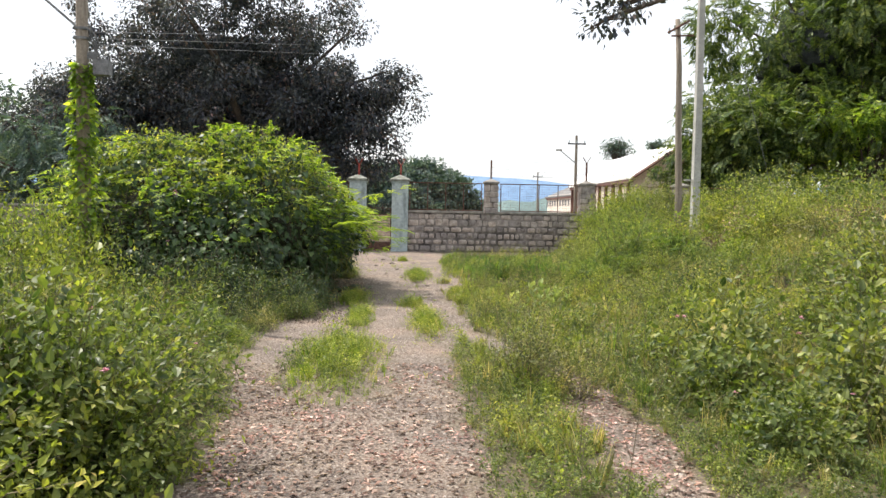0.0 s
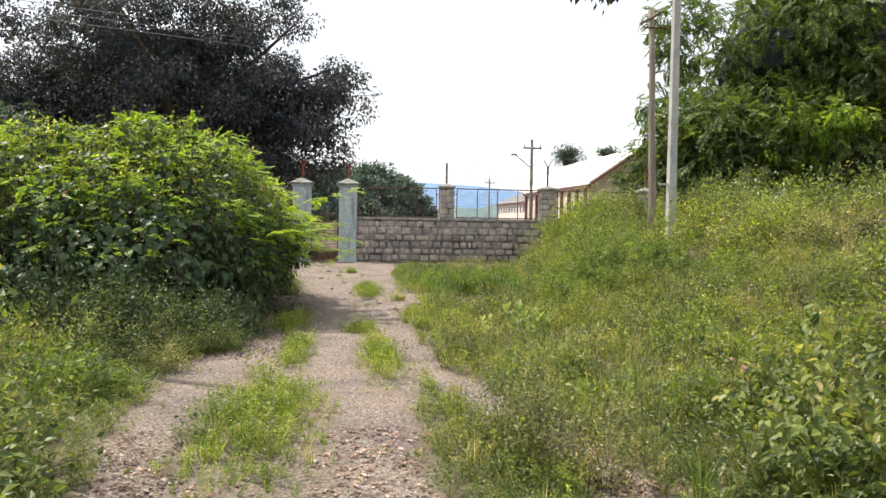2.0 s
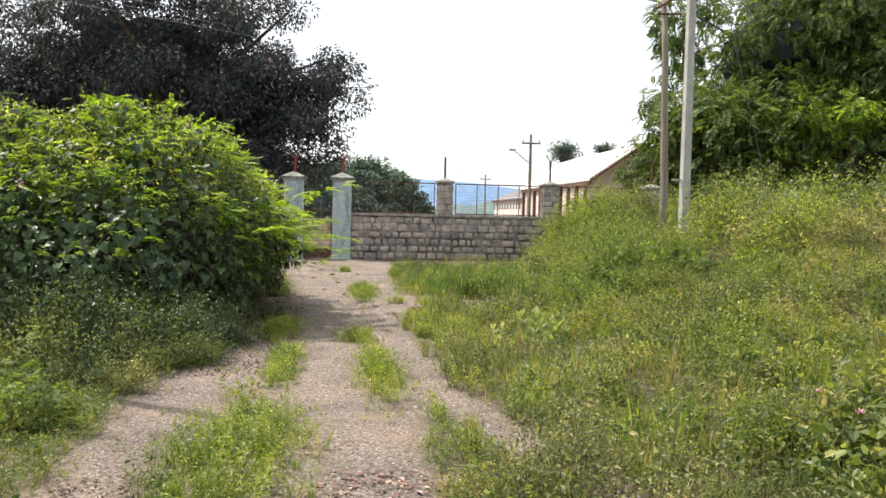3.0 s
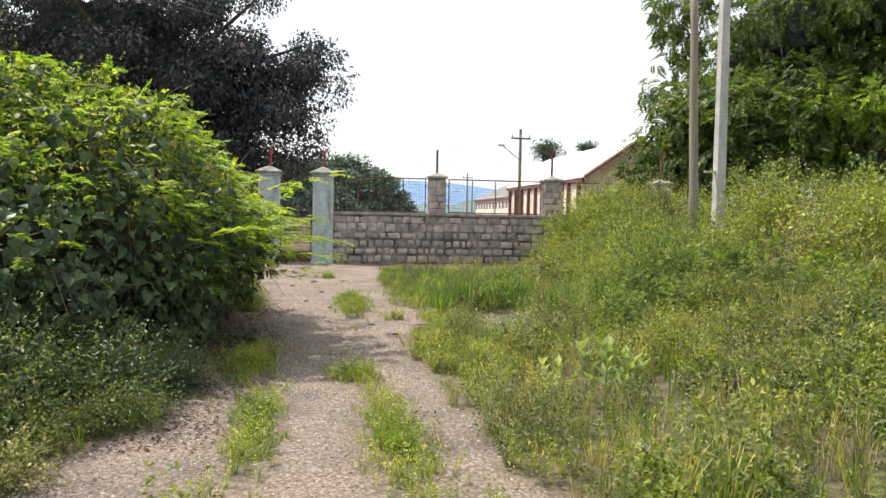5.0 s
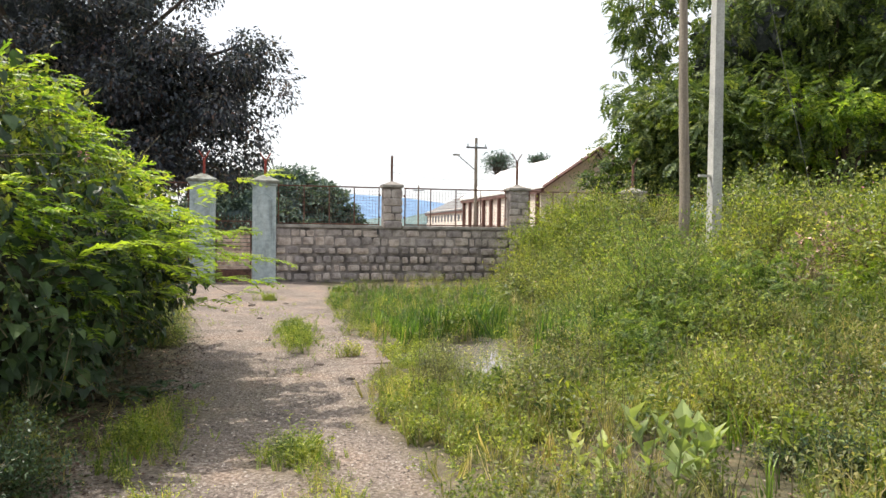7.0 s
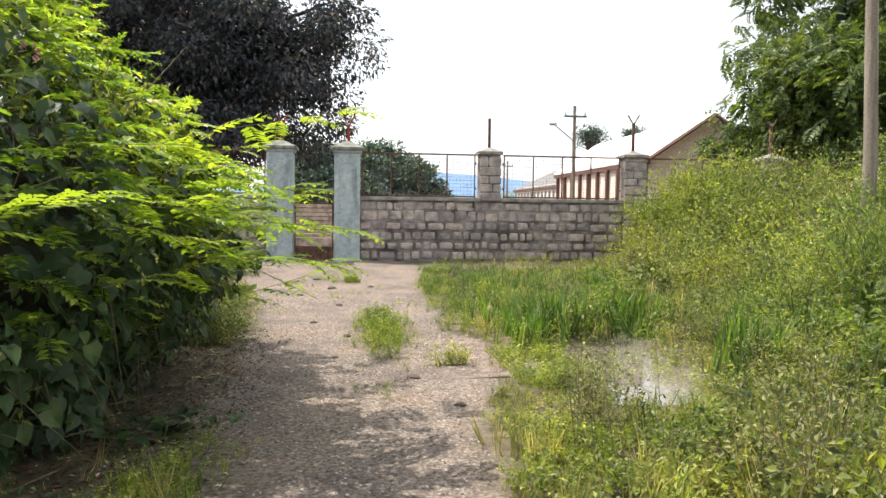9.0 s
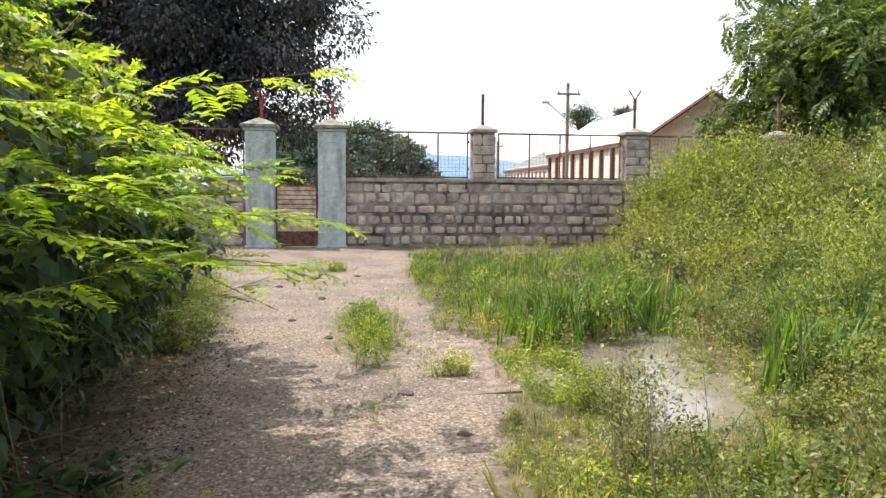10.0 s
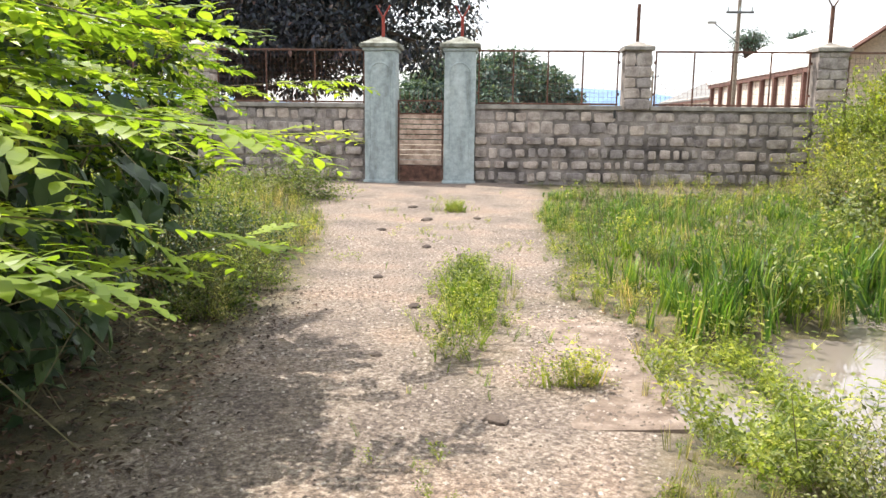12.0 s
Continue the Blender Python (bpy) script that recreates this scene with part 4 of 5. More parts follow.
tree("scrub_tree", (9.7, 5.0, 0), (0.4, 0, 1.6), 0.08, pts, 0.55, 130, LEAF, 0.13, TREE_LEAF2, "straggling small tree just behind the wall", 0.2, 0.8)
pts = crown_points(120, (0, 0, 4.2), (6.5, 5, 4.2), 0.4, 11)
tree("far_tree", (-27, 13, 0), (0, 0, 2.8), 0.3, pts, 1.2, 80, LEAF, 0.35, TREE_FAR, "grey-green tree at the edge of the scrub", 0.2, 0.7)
# sunlit young tree in front of the feathery one
pts = np.concatenate([crown_points(26, (0, 0, 5.7), (2.6, 2.2, 1.3), 0.4, 12), crown_points(14, (-1.6, 1, 4.3), (2.0, 1.5, 0.8), 0.4, 13)])
tree("young_tree", (15.3, 0.9, 0), (0, 0, 2.6), 0.12, pts, 0.7, 34, SMALL_FROND, 0.5, LEAF_BRIGHT, "young tree with bright feathery leaves beyond the wall", 0.5, 0.7)
# tree beside the track, one bough reaching over it
pts = np.concatenate([crown_points(40, (0, 0, 5.6), (2.4, 3.0, 1.6), 0.5, 12), [(-8.1, -0.9, 2.95), (-8.3, -1.0, 2.75), (-7.9, -0.8, 3.1), (-8.5, -1.1, 3.2), (-7.4, -0.7, 3.4), (-6.2, -0.5, 3.9), (-5.0, -0.4, 4.4), (-3.6, -0.2, 4.9)]])
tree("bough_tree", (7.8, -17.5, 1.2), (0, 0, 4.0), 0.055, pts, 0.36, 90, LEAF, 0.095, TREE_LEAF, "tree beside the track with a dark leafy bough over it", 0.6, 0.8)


# ---- the creeper-covered mound ----
FROND_MESH = raw_mesh("frond", *FROND, LEAF_SUN)


def mound(at, radii, label):
    t = thing("creeper_mound", at, label, "bush")
    rx, ry, h = radii

    def skin(k, low=0.0, grow=1.0):
        d = blob_dirs(k, low)
        e = 2.3
        s = 1 / (abs(d[:, 0]) ** e + abs(d[:, 1]) ** e + abs(d[:, 2]) ** e) ** (1 / e)
        lump = 1 + 0.1 * wobble(d[:, 0] * 4, d[:, 1] * 4 + d[:, 2] * 3, 1, 1.5) + 0.07 * wobble(d[:, 0] * 11, d[:, 1] * 11 + d[:, 2] * 8, 1, 0.5)
        p = d * (s * lump)[:, None] * grow
        # the foot draws in below the overhang
        tuck = 1 - 0.25 * (1 - step(0.0, 0.42, p[:, 2]))
        p[:, :2] *= tuck[:, None]
        return d, p * (rx, ry, h)

    # A solid dark core is added as the shade behind the leaves.
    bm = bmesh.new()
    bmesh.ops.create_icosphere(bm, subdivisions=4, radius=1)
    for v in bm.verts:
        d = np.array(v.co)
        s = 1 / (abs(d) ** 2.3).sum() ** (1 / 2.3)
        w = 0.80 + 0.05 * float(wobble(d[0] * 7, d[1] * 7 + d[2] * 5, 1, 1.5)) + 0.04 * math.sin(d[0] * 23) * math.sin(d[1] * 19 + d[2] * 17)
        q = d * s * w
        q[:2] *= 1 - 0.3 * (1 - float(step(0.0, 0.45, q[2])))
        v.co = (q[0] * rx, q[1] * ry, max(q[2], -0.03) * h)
    part("inner_growth", bm, CORE, t, "solid dark core standing for the shade between the twigs")
    # climbing stems that hang and cross
    d, p = skin(1500, 0.0, 0.99)
    raw_part("brushwood", twig_geo(p * (1, 1, 1), p + RNG.normal(0, 0.3, p.shape) - (0, 0, 0.25), np.full(len(p), 0.0045)), STEM, t)
    d, p = skin(13000, -0.0, 1.0)
    p *= RNG.uniform(0.86, 1.04, (len(p), 1))
    way = d * (0.5, 0.5, 0.1) + RNG.normal(0, 0.45, d.shape) - (0, 0, 0.75)
    up = unit(d + (0, 0, 0.35) + RNG.normal(0, 0.3, d.shape))
    raw_part("creeper_leaves", stamp(HEART, facing(way, 0.108 * RNG.uniform(0.5, 1.3, len(p)), up), p), LEAF_DARK_SHADED, t, "broad heart-shaped leaves, their dark green deepened for shade")
    # Lime leaves and fronds keep to the upper part, putting lower shade into colour.
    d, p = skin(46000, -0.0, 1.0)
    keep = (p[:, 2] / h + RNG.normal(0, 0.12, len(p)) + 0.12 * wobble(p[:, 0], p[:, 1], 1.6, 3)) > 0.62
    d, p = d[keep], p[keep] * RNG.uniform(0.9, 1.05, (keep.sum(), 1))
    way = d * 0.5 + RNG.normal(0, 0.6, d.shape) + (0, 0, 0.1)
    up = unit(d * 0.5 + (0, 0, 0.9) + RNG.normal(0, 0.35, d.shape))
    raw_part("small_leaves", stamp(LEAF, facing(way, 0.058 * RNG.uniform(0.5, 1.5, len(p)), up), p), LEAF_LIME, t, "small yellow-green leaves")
    # shoots that stand out of the top
    d, a = skin(420, 0.45, 1.0)
    b = a + d * 0.12 + (0, 0, 0.16) + RNG.normal(0, 0.06, a.shape)
    f = RNG.uniform(0.1, 1.05, (len(a), 9, 1))
    at = (a[:, None] * (1 - f) + b[:, None] * f).reshape(-1, 3)
    raw_part("leafage", stamp(LEAF, facing(RNG.normal(0, 1, at.shape) + (0, 0, 0.4), 0.055 * RNG.uniform(0.6, 1.3, len(at))), at), LEAF_LIME, t, "upright leafy shoots")
    raw_part("brushwood", twig_geo(a, b, np.full(len(a), 0.002)), STEM, t)
    # low twiggy growth on the skirt, its leaves coloured darker for the shade
    d, p = skin(14000, -0.0, 1.0)
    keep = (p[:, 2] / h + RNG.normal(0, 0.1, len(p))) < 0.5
    d, p = d[keep], p[keep] * RNG.uniform(0.88, 1.02, (keep.sum(), 1))
    way = d * 0.4 + RNG.normal(0, 0.7, d.shape)
    raw_part("skirt_leaves", stamp(LEAF, facing(way, 0.06 * RNG.uniform(0.5, 1.3, len(p)), unit(d + (0, 0, 0.5))), p), LEAF_DARK_SHADED, t)
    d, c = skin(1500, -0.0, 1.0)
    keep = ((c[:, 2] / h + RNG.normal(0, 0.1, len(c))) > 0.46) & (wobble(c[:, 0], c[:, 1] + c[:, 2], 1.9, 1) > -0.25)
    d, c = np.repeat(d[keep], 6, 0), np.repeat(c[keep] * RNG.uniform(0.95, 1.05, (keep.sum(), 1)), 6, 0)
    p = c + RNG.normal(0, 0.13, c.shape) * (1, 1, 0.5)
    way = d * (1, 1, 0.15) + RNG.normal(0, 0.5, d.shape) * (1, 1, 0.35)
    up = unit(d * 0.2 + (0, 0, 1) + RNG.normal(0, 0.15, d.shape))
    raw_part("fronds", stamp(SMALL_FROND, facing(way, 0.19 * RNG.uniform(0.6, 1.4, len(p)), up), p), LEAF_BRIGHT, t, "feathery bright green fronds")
    # sprays that stand out over the track
    more = []
    for k in range(13):
        u, z = RNG.uniform(-1.15, 0.55), RNG.uniform(0.8, 2.2)
        r = 0.93 * (1 - (z / h) ** 2.3) ** (1 / 2.3)
        p = np.array((rx * r * math.cos(u), ry * r * math.sin(u), z))
        out = np.array((math.cos(u), math.sin(u), 0.0))
        more.append((p, p + out * RNG.uniform(0.22, 0.42) + (0, RNG.uniform(-0.2, 0.2), RNG.uniform(-0.12, 0.12)), RNG.uniform(0.13, 0.2)))
    for a, b, size in (*more, ((3.0, -1.35, 1.15), (3.62, -0.95, 1.05), 0.22), ((2.85, -1.5, 1.35), (3.5, -1.2, 1.3), 0.22), ((3.1, -1.3, 1.3), (3.8, -1.1, 1.24), 0.22), ((3.05, -1.65, 1.12), (3.72, -1.55, 1.1), 0.22), ((2.7, -1.9, 1.3), (3.2, -1.7, 1.18), 0.22), ((2.9, -1.1, 1.55), (3.5, -0.6, 1.45), 0.24), ((2.7, -0.6, 1.75), (3.75, 0.6, 2.1), 0.3),
                       ((2.9, 0.4, 1.2), (3.55, 0.9, 1.2), 0.24), ((2.95, -0.4, 0.75), (3.5, -0.1, 0.9), 0.24), ((2.8, 1.2, 1.4), (3.4, 2.1, 1.5), 0.24), ((2.3, -2.4, 1.2), (2.85, -2.3, 1.4), 0.24),
                       ((2.75, -1.9, 1.0), (3.25, -1.55, 1.12), 0.2), ((2.7, -1.7, 1.35), (3.2, -1.45, 1.4), 0.2), ((2.6, -2.0, 1.6), (3.05, -1.8, 1.62), 0.2),
                       ((2.8, -1.0, 1.3), (3.3, -0.8, 1.35), 0.22)):
        a, b = np.array(a), np.array(b)
        stem = bar("spray", a, b, 0.0018, STEM, t, 5, "bright feathery spray")
        f = np.linspace(0.12, 1, 9)[:, None] + RNG.normal(0, 0.03, (9, 1))
        at = a * (1 - f) + b * f
        side = np.cross(unit(b - a), (0, 0, 1)) * np.where(np.arange(9) % 2, 1, -1)[:, None]
        way = unit(b - a) * (0.55 + 0.6 * f) + side * (1.1 - 0.8 * f) + RNG.normal(0, 0.25, at.shape)
        for p, m in zip(at, facing(way, size * RNG.uniform(0.75, 1.25, 9))):
            o = new("frond", FROND_MESH)
            o.parent = stem
            o.matrix_local = Matrix.Translation(p) @ Matrix(m.tolist()).to_4x4()
    # small dull pink flower heads near the top
    for k in range(12):
        d, p = skin(1, 0.55, 1.05)
        q = blob_dirs(14, -1.0)
        raw_part("flower", stamp(LEAF, facing(q, np.full(14, 0.035)), p[0] * (1, 1, 1) + q * 0.02), PETAL, t, "dull pink flower head")
    return t


mound((-6.75, -12.65, -0.08), (3.05, 3.8, 2.85), "great mound overgrown with heart-leaved creeper and bright feathery fronds")

# ---- herbs, grass and weeds ----
def field(n, x0, x1, y0, y1):
    """Random places in a rectangle whose edges fray."""
    x, y = RNG.uniform(x0, x1, n), RNG.uniform(y0, y1, n)
    out = RNG.exponential(0.9, n) * (RNG.uniform(0, 1, n) < 0.35)
    x = x + np.where(x > (x0 + x1) / 2, out, -out)
    return x, np.where(y < -20, y - out, y)


def overlooked(x, y):
    """The stretch of the plan that can be seen from the track."""
    return (x < -1.8 + 0.66 * (y + 28)) & (x > -4.2 - 0.56 * (y + 28))


def free(x, y, thin=0.0):
    """Places where plants can stand: off the gravel, out of the water and clear of the line walked."""
    ok = (pathness(x, y) < 0.45) & (pool(x, y) < 0.25 + thin) & overlooked(x, y)
    ok &= (np.hypot((x - 0.9) / 2.4, (y + 5.2) / 3.6) > 1) | (RNG.uniform(0, 1, x.shape) < 0.2)
    ok &= ~((x < -3.3) & (x > -5.4) & (y > -14.6) & (y < -10.6) & (RNG.uniform(0, 1, x.shape) < 0.93))
    ok &= ~((y > -2.6) & (y < 0) & (x > -1.7) & (x < 2.2) & (RNG.uniform(0, 1, x.shape) < 0.75))
    return ok & ~((abs(x + 3.0) < 0.7) & (y < -15.5) & (RNG.uniform(0, 1, x.shape) < 0.35))


def stuff(name, geo, mat, label, category="weeds"):
    return tagged(raw_part(name, geo, mat), label, category, kind="stuff")


def low_height(x, y):
    """How tall the weeds stand, in metres: low at the track, taller away from it."""
    dr = x - np.interp(y, EDGE_RY, EDGE_R)
    dl = np.interp(y, EDGE_Y, EDGE_L) - x
    d = np.maximum(dr, dl)
    wet = 1 - 0.55 * step(2.2, 1.2, np.hypot((x - 0.3) * 0.8, y + 12.0))
    return (0.14 + 0.28 * step(0.0, 1.8, d) + 0.16 * wobble(x, y, 1.2, 4) + 0.11 * wobble(x, y, 3.1, 2)) * wet * (1 - 0.5 * step(-3.0, -1.0, y)) * (1 - 0.45 * step(-20.5, -22.5, y))


zones = [(34000, -5.2, 4.5, -26, -13), (26000, -2.4, 9.5, -13, -0.2), (15000, -12, -4.2, -25, -13), (17000, -11, -4.2, -9.5, -0.3)]
for kind, (geos, mat, share, label) in enumerate(((CUSHIONS, LEAF_MID, 0.052, "low leafy weeds over the rough ground"), (TUFTS, GRASS, 0.08, "tufts of green grass among the weeds"),
                                                  (FINE, LEAF_OLIVE, 0.024, "low fine-leaved olive herbs"), (HAY, GRASS_DRY, 0.1, "dry straw-coloured grass"), (CUSHIONS, LEAF_LIME, 0.042, "yellow-green broad-leaved weeds"))):
    made = []
    for count, x0, x1, y0, y1 in zones:
        x, y = field(int(count * share), x0, x1, y0, y1)
        patch = wobble(x, y, 0.8, kind * 2.3) + 0.6 * wobble(x, y, 2.3, kind) + RNG.normal(0, 0.3, len(x))
        ok = free(x, y) & (patch > -0.25)
        x, y = x[ok], y[ok]
        hgt = np.maximum(low_height(x, y) * (0.9, 0.9, 1.25, 1.1, 0.9)[kind] * RNG.uniform(0.5, 1.35, len(x)), 0.06)
        made.append(planted(geos, x, y, np.minimum(hgt, 0.42), np.maximum(hgt / 0.42, 1.0), 0.18))
    stuff(("weeds", "grass", "herbs", "dry_grass", "broad_weeds")[kind], merged(made), mat, label, ("weeds", "grass", "weeds", "grass", "weeds")[kind])

# plants that have taken hold in the middle of the track
made, lime = [], []
for cx, cy, rx, ry in ISLANDS:
    k = int(900 * rx * ry ** 0.9) + 40
    x, y = cx + rx * RNG.normal(0, 0.5, k), cy + ry * RNG.normal(0, 0.5, k)
    ok = (np.hypot((x - cx) / rx, (y - cy) / ry) + 0.45 * wobble(x, y, 3) < 1.3)
    x, y = x[ok], y[ok]
    hgt = RNG.uniform(0.08, 0.26, len(x)) * (1.1 - 0.5 * np.hypot((x - cx) / rx, (y - cy) / ry))
    half = RNG.uniform(0, 1, len(x)) < 0.33
    made.append(planted(TUFTS, x[half], y[half], np.maximum(hgt[half], 0.05), None, 0.3))
    few = np.flatnonzero(~half)
    lime.append(planted(SPRIGS, x[few[::2]], y[few[::2]], np.maximum(hgt[few[::2]] * 1.1, 0.06), None, 0.3))
    lime.append(planted(CUSHIONS, x[few[1::3]], y[few[1::3]], np.maximum(hgt[few[1::3]] * 0.9, 0.06), None, 0.3))
x, y = RNG.uniform(-5.0, -1.8, 2600), RNG.uniform(-24, -2, 2600)
ok = (wobble(x, y, 1.6, 5) + 0.5 * wobble(x, y, 4, 1) > 0.42) & (pathness(x, y) > 0.3) & (y > -21.5)
x, y = x[ok], y[ok]
made.append(planted(TUFTS, x[::2], y[::2], RNG.uniform(0.04, 0.12, len(x[::2])), None, 0.35))
lime.append(planted(CUSHIONS, x[1::2], y[1::2], RNG.uniform(0.04, 0.11, len(x[1::2])), None, 0.3))
stuff("track_grass", merged(made), GRASS, "tufts of yellow-green grass along the middle of the track", "grass")
stuff("track_weeds", merged(lime), LEAF_LIME, "leafy bright weeds along the middle of the track", "weeds")
# bare dry stems standing among the weeds
x, y = field(4200, -5.2, 7.5, -24, -1)
ok = (pathness(x, y) < 0.1) & (pool(x, y) < 0.1) & ((x > np.interp(y, EDGE_RY, EDGE_R) + 0.3) | (x < np.interp(y, EDGE_Y, EDGE_L) - 0.3)) & (wobble(x, y, 0.9, 5) > -0.1)
x, y = x[ok], y[ok]
foot = np.stack([x, y, height(x, y)], -1)
tip = foot + RNG.normal(0, 0.14, foot.shape) * (1, 1, 0) + (0, 0, 1) * RNG.uniform(0.2, 0.75, (len(x), 1))
side = foot * 0.45 + tip * 0.55
stuff("dry_stems", merged([twig_geo(foot, tip, np.full(len(x), 0.0035)), twig_geo(side, side + RNG.normal(0, 0.1, side.shape) + (0, 0, 0.1), np.full(len(x), 0.0025))]), STEM, "bare brown stems among the weeds", "weeds")

# low bright weeds crowding the edges of the track and the puddle
x, y = np.concatenate([RNG.uniform(-2.1, 1.6, 1300), RNG.uniform(-2.3, -1.2, 900)]), np.concatenate([RNG.uniform(-15.5, -12.1, 1300), RNG.uniform(-24, -3, 900)])
ok = (pathness(x, y) < 0.4) & (pool(x, y) < 0.3) & (x - np.interp(y, EDGE_RY, EDGE_R) > -0.1)
x, y = x[ok], y[ok]
hgt = RNG.uniform(0.1, 0.28, len(x)) * (1 - 0.5 * step(-14.2, -13.0, y))
half = RNG.uniform(0, 1, len(x)) < 0.6
stuff("edge_weeds", planted(CUSHIONS, x[half], y[half], hgt[half], None, 0.25), LEAF_LIME, "low bright leafy weeds along the edge of the track", "weeds")
stuff("edge_grass", planted(TUFTS, x[~half], y[~half], hgt[~half] * 1.2, None, 0.25), GRASS_DRY, "yellowish grass along the edge of the track", "grass")
x, y = field(7000, -1.9, 4.0, -24, -9)
x, y = np.concatenate([x, RNG.uniform(-5.2, -3.5, 1000)]), np.concatenate([y, RNG.uniform(-14.8, -10.2, 1000)])
ok = ((pathness(x, y) < 0.5) & (RNG.uniform(0, 1, len(x)) < 0.75) | (x < -3.9 + RNG.normal(0, 0.15, len(x)))) & (pool(x, y) < 0.1)
x, y = x[ok], y[ok]
a = RNG.uniform(0, 6.28, len(x))
stuff("ground_litter", stamp(LEAF, facing(np.stack([np.cos(a), np.sin(a), RNG.normal(0, 0.3, len(x))], -1), RNG.uniform(0.018, 0.048, len(x))), np.stack([x, y, height(x, y) + 0.012], -1)), LITTER, "dry leaves and bits of straw under the weeds", "leaves")

# low green carpet beside the start of the track
x, y = np.concatenate([RNG.uniform(-2.5, 0.6, 2100), RNG.uniform(-5.6, -4.2, 700)]), np.concatenate([RNG.uniform(-25.5, -19.0, 2100), RNG.uniform(-24.5, -17.6, 700)])
ok = (pathness(x, y) < 0.35)
x, y = x[ok], y[ok]
stuff("carpet_weeds", planted(CUSHIONS, x, y, RNG.uniform(0.07, 0.19, len(x)), None, 0.3), LEAF_MID, "dense low green weeds beside the start of the track")

# lush wet grass in front of the wall
x, y = field(5200, -1.9, 3.6, -9.3, -2.2)
ok = (y < -1.5 + 0.3 * wobble(x, y, 1.3)) & (x > -1.7 + 0.2 * wobble(x, y, 1)) & (np.hypot((x - 0.9) / 2.7, (y + 4.6) / 4.4) + 0.15 * wobble(x, y, 1, 2) < 1)
x, y = x[ok], y[ok]
stuff("lush_grass", planted(MEADOW, x, y, RNG.uniform(0.12, 0.3, len(x)) * (0.8 + 0.45 * wobble(x, y, 1.5)), None, 0.2), LUSH, "lush green knee-high grass in the wet ground before the wall", "grass")


def reed_clump(x, y, r, h, count, label, mat=LUSH):
    t = thing("reed_clump", (x, y, float(height(x, y)) - 0.02), label, "reeds", "reed clumps")
    px, py = RNG.normal(0, r, count), RNG.normal(0, r, count)
    geo = [stamp(REEDS[k], upright(count // 2, h * 0.8 * RNG.uniform(0.6, 1.1, count // 2), 0.16), np.stack([px, py, px * 0], -1)[k::2][: count // 2]) for k in (0, 1)]
    raw_part("leafage", merged(geo), mat, t)
    return t


for x, y, r, h, c in ((0.25, -12.2, 0.13, 0.85, 26), (1.2, -11.7, 0.15, 1.0, 22), (1.6, -10.1, 0.16, 1.0, 24), (2.0, -9.6, 0.12, 0.8, 14), (0.0, -9.3, 0.14, 0.75, 18), (-0.5, -8.9, 0.2, 0.6, 20), (-1.1, -9.75, 0.12, 0.5, 14), (0.8, -9.0, 0.2, 0.65, 20), (2.5, -10.8, 0.15, 0.8, 16), (-1.2, -10.4, 0.15, 0.5, 20), (-0.9, -9.9, 0.2, 0.6, 26), (-0.6, -9.5, 0.2, 0.7, 26), (-1.35, -9.2, 0.15, 0.5, 18), (0.4, -9.5, 0.2, 0.7, 22)):
    reed_clump(x, y, r, h, c, "clump of tall upright green reeds at the water's edge")

# shrubs: four kinds, built once and then set about
KINDS = [shrub(0.8, 0.8, 0.95, 85, 34, LEAF, 0.05, LEAF_OLIVE, "wiry olive-green shrub in the weeds of the bank"),
         shrub(0.7, 0.7, 0.85, 80, 26, OVATE, 0.068, LEAF_MID, "leafy green lantana-like shrub in the weeds"),
         shrub(0.9, 0.9, 1.0, 100, 38, LEAF, 0.05, LEAF_MID, "dense small-leaved green shrub on the bank"),
         shrub(0.75, 0.75, 1.0, 80, 8, SMALL_FROND, 0.15, FINE_GREEN, "feathery fine-leaved green shrub among the weeds"),
         shrub(0.45, 0.45, 0.8, 48, 32, LEAF, 0.032, LEAF_OLIVE, "thin straggling herb with bare stems at the edge of the track", "tall_herb", group="tall herbs"),
         shrub(0.6, 0.6, 0.7, 120, 7, LEAF, 0.04, LITTER, "dry brown twiggy shrub among the green weeds", "dry_shrub", wild=0.1),
         shrub(0.85, 0.85, 1.0, 100, 36, LEAF, 0.05, LEAF_LIME, "leafy yellow-green shrub in full sun")]
KINDS[5], KINDS[6] = KINDS[6], KINDS[5]
for k in range(2):
    a = k * 2.9
    at = np.array([0.5 * math.cos(a), 0.5 * math.sin(a), 0.62 + 0.05 * k])
    d = blob_dirs(16, 0.0)
    raw_part("flower", stamp(LEAF, facing(d, np.full(16, 0.022)), at + d * 0.006), PETAL, KINDS[1], "small pink flower head")


def scatter(spots):
    for k, x, y, s, tall in spots:
        if overlooked(x - 0.6, y) or overlooked(x + 0.6, y):
            place(KINDS[k], x, y, s, RNG.uniform(0, 360), 0.03, tall)


def crowd(n, kinds, x0, x1, y0, y1, s0, s1, tall=1.0, gap=0.0):
    out = []
    for _ in range(n):
        x, y = RNG.uniform(x0, x1), RNG.uniform(y0, y1)
        out.append((int(RNG.choice(kinds)), x, y, RNG.uniform(s0, s1), tall * RNG.uniform(0.85, 1.15)))
    return out


scatter(crowd(23, (0, 0, 2, 5, 5), 2.4, 8.5, -20, -1.0, 0.9, 1.35))
scatter(crowd(10, (0, 2, 5), 3.6, 7.5, -9.5, -1.0, 1.2, 1.6))
scatter(crowd(10, (0, 5), 4.2, 6.0, -3.5, -0.9, 1.1, 1.5, 1.2))
scatter(crowd(20, (0, 1, 2, 5), -0.2, 2.6, -24, -14.8, 0.4, 0.75))
scatter(crowd(7, (0, 2, 5), 1.8, 2.8, -13.8, -11.8, 0.5, 0.8))
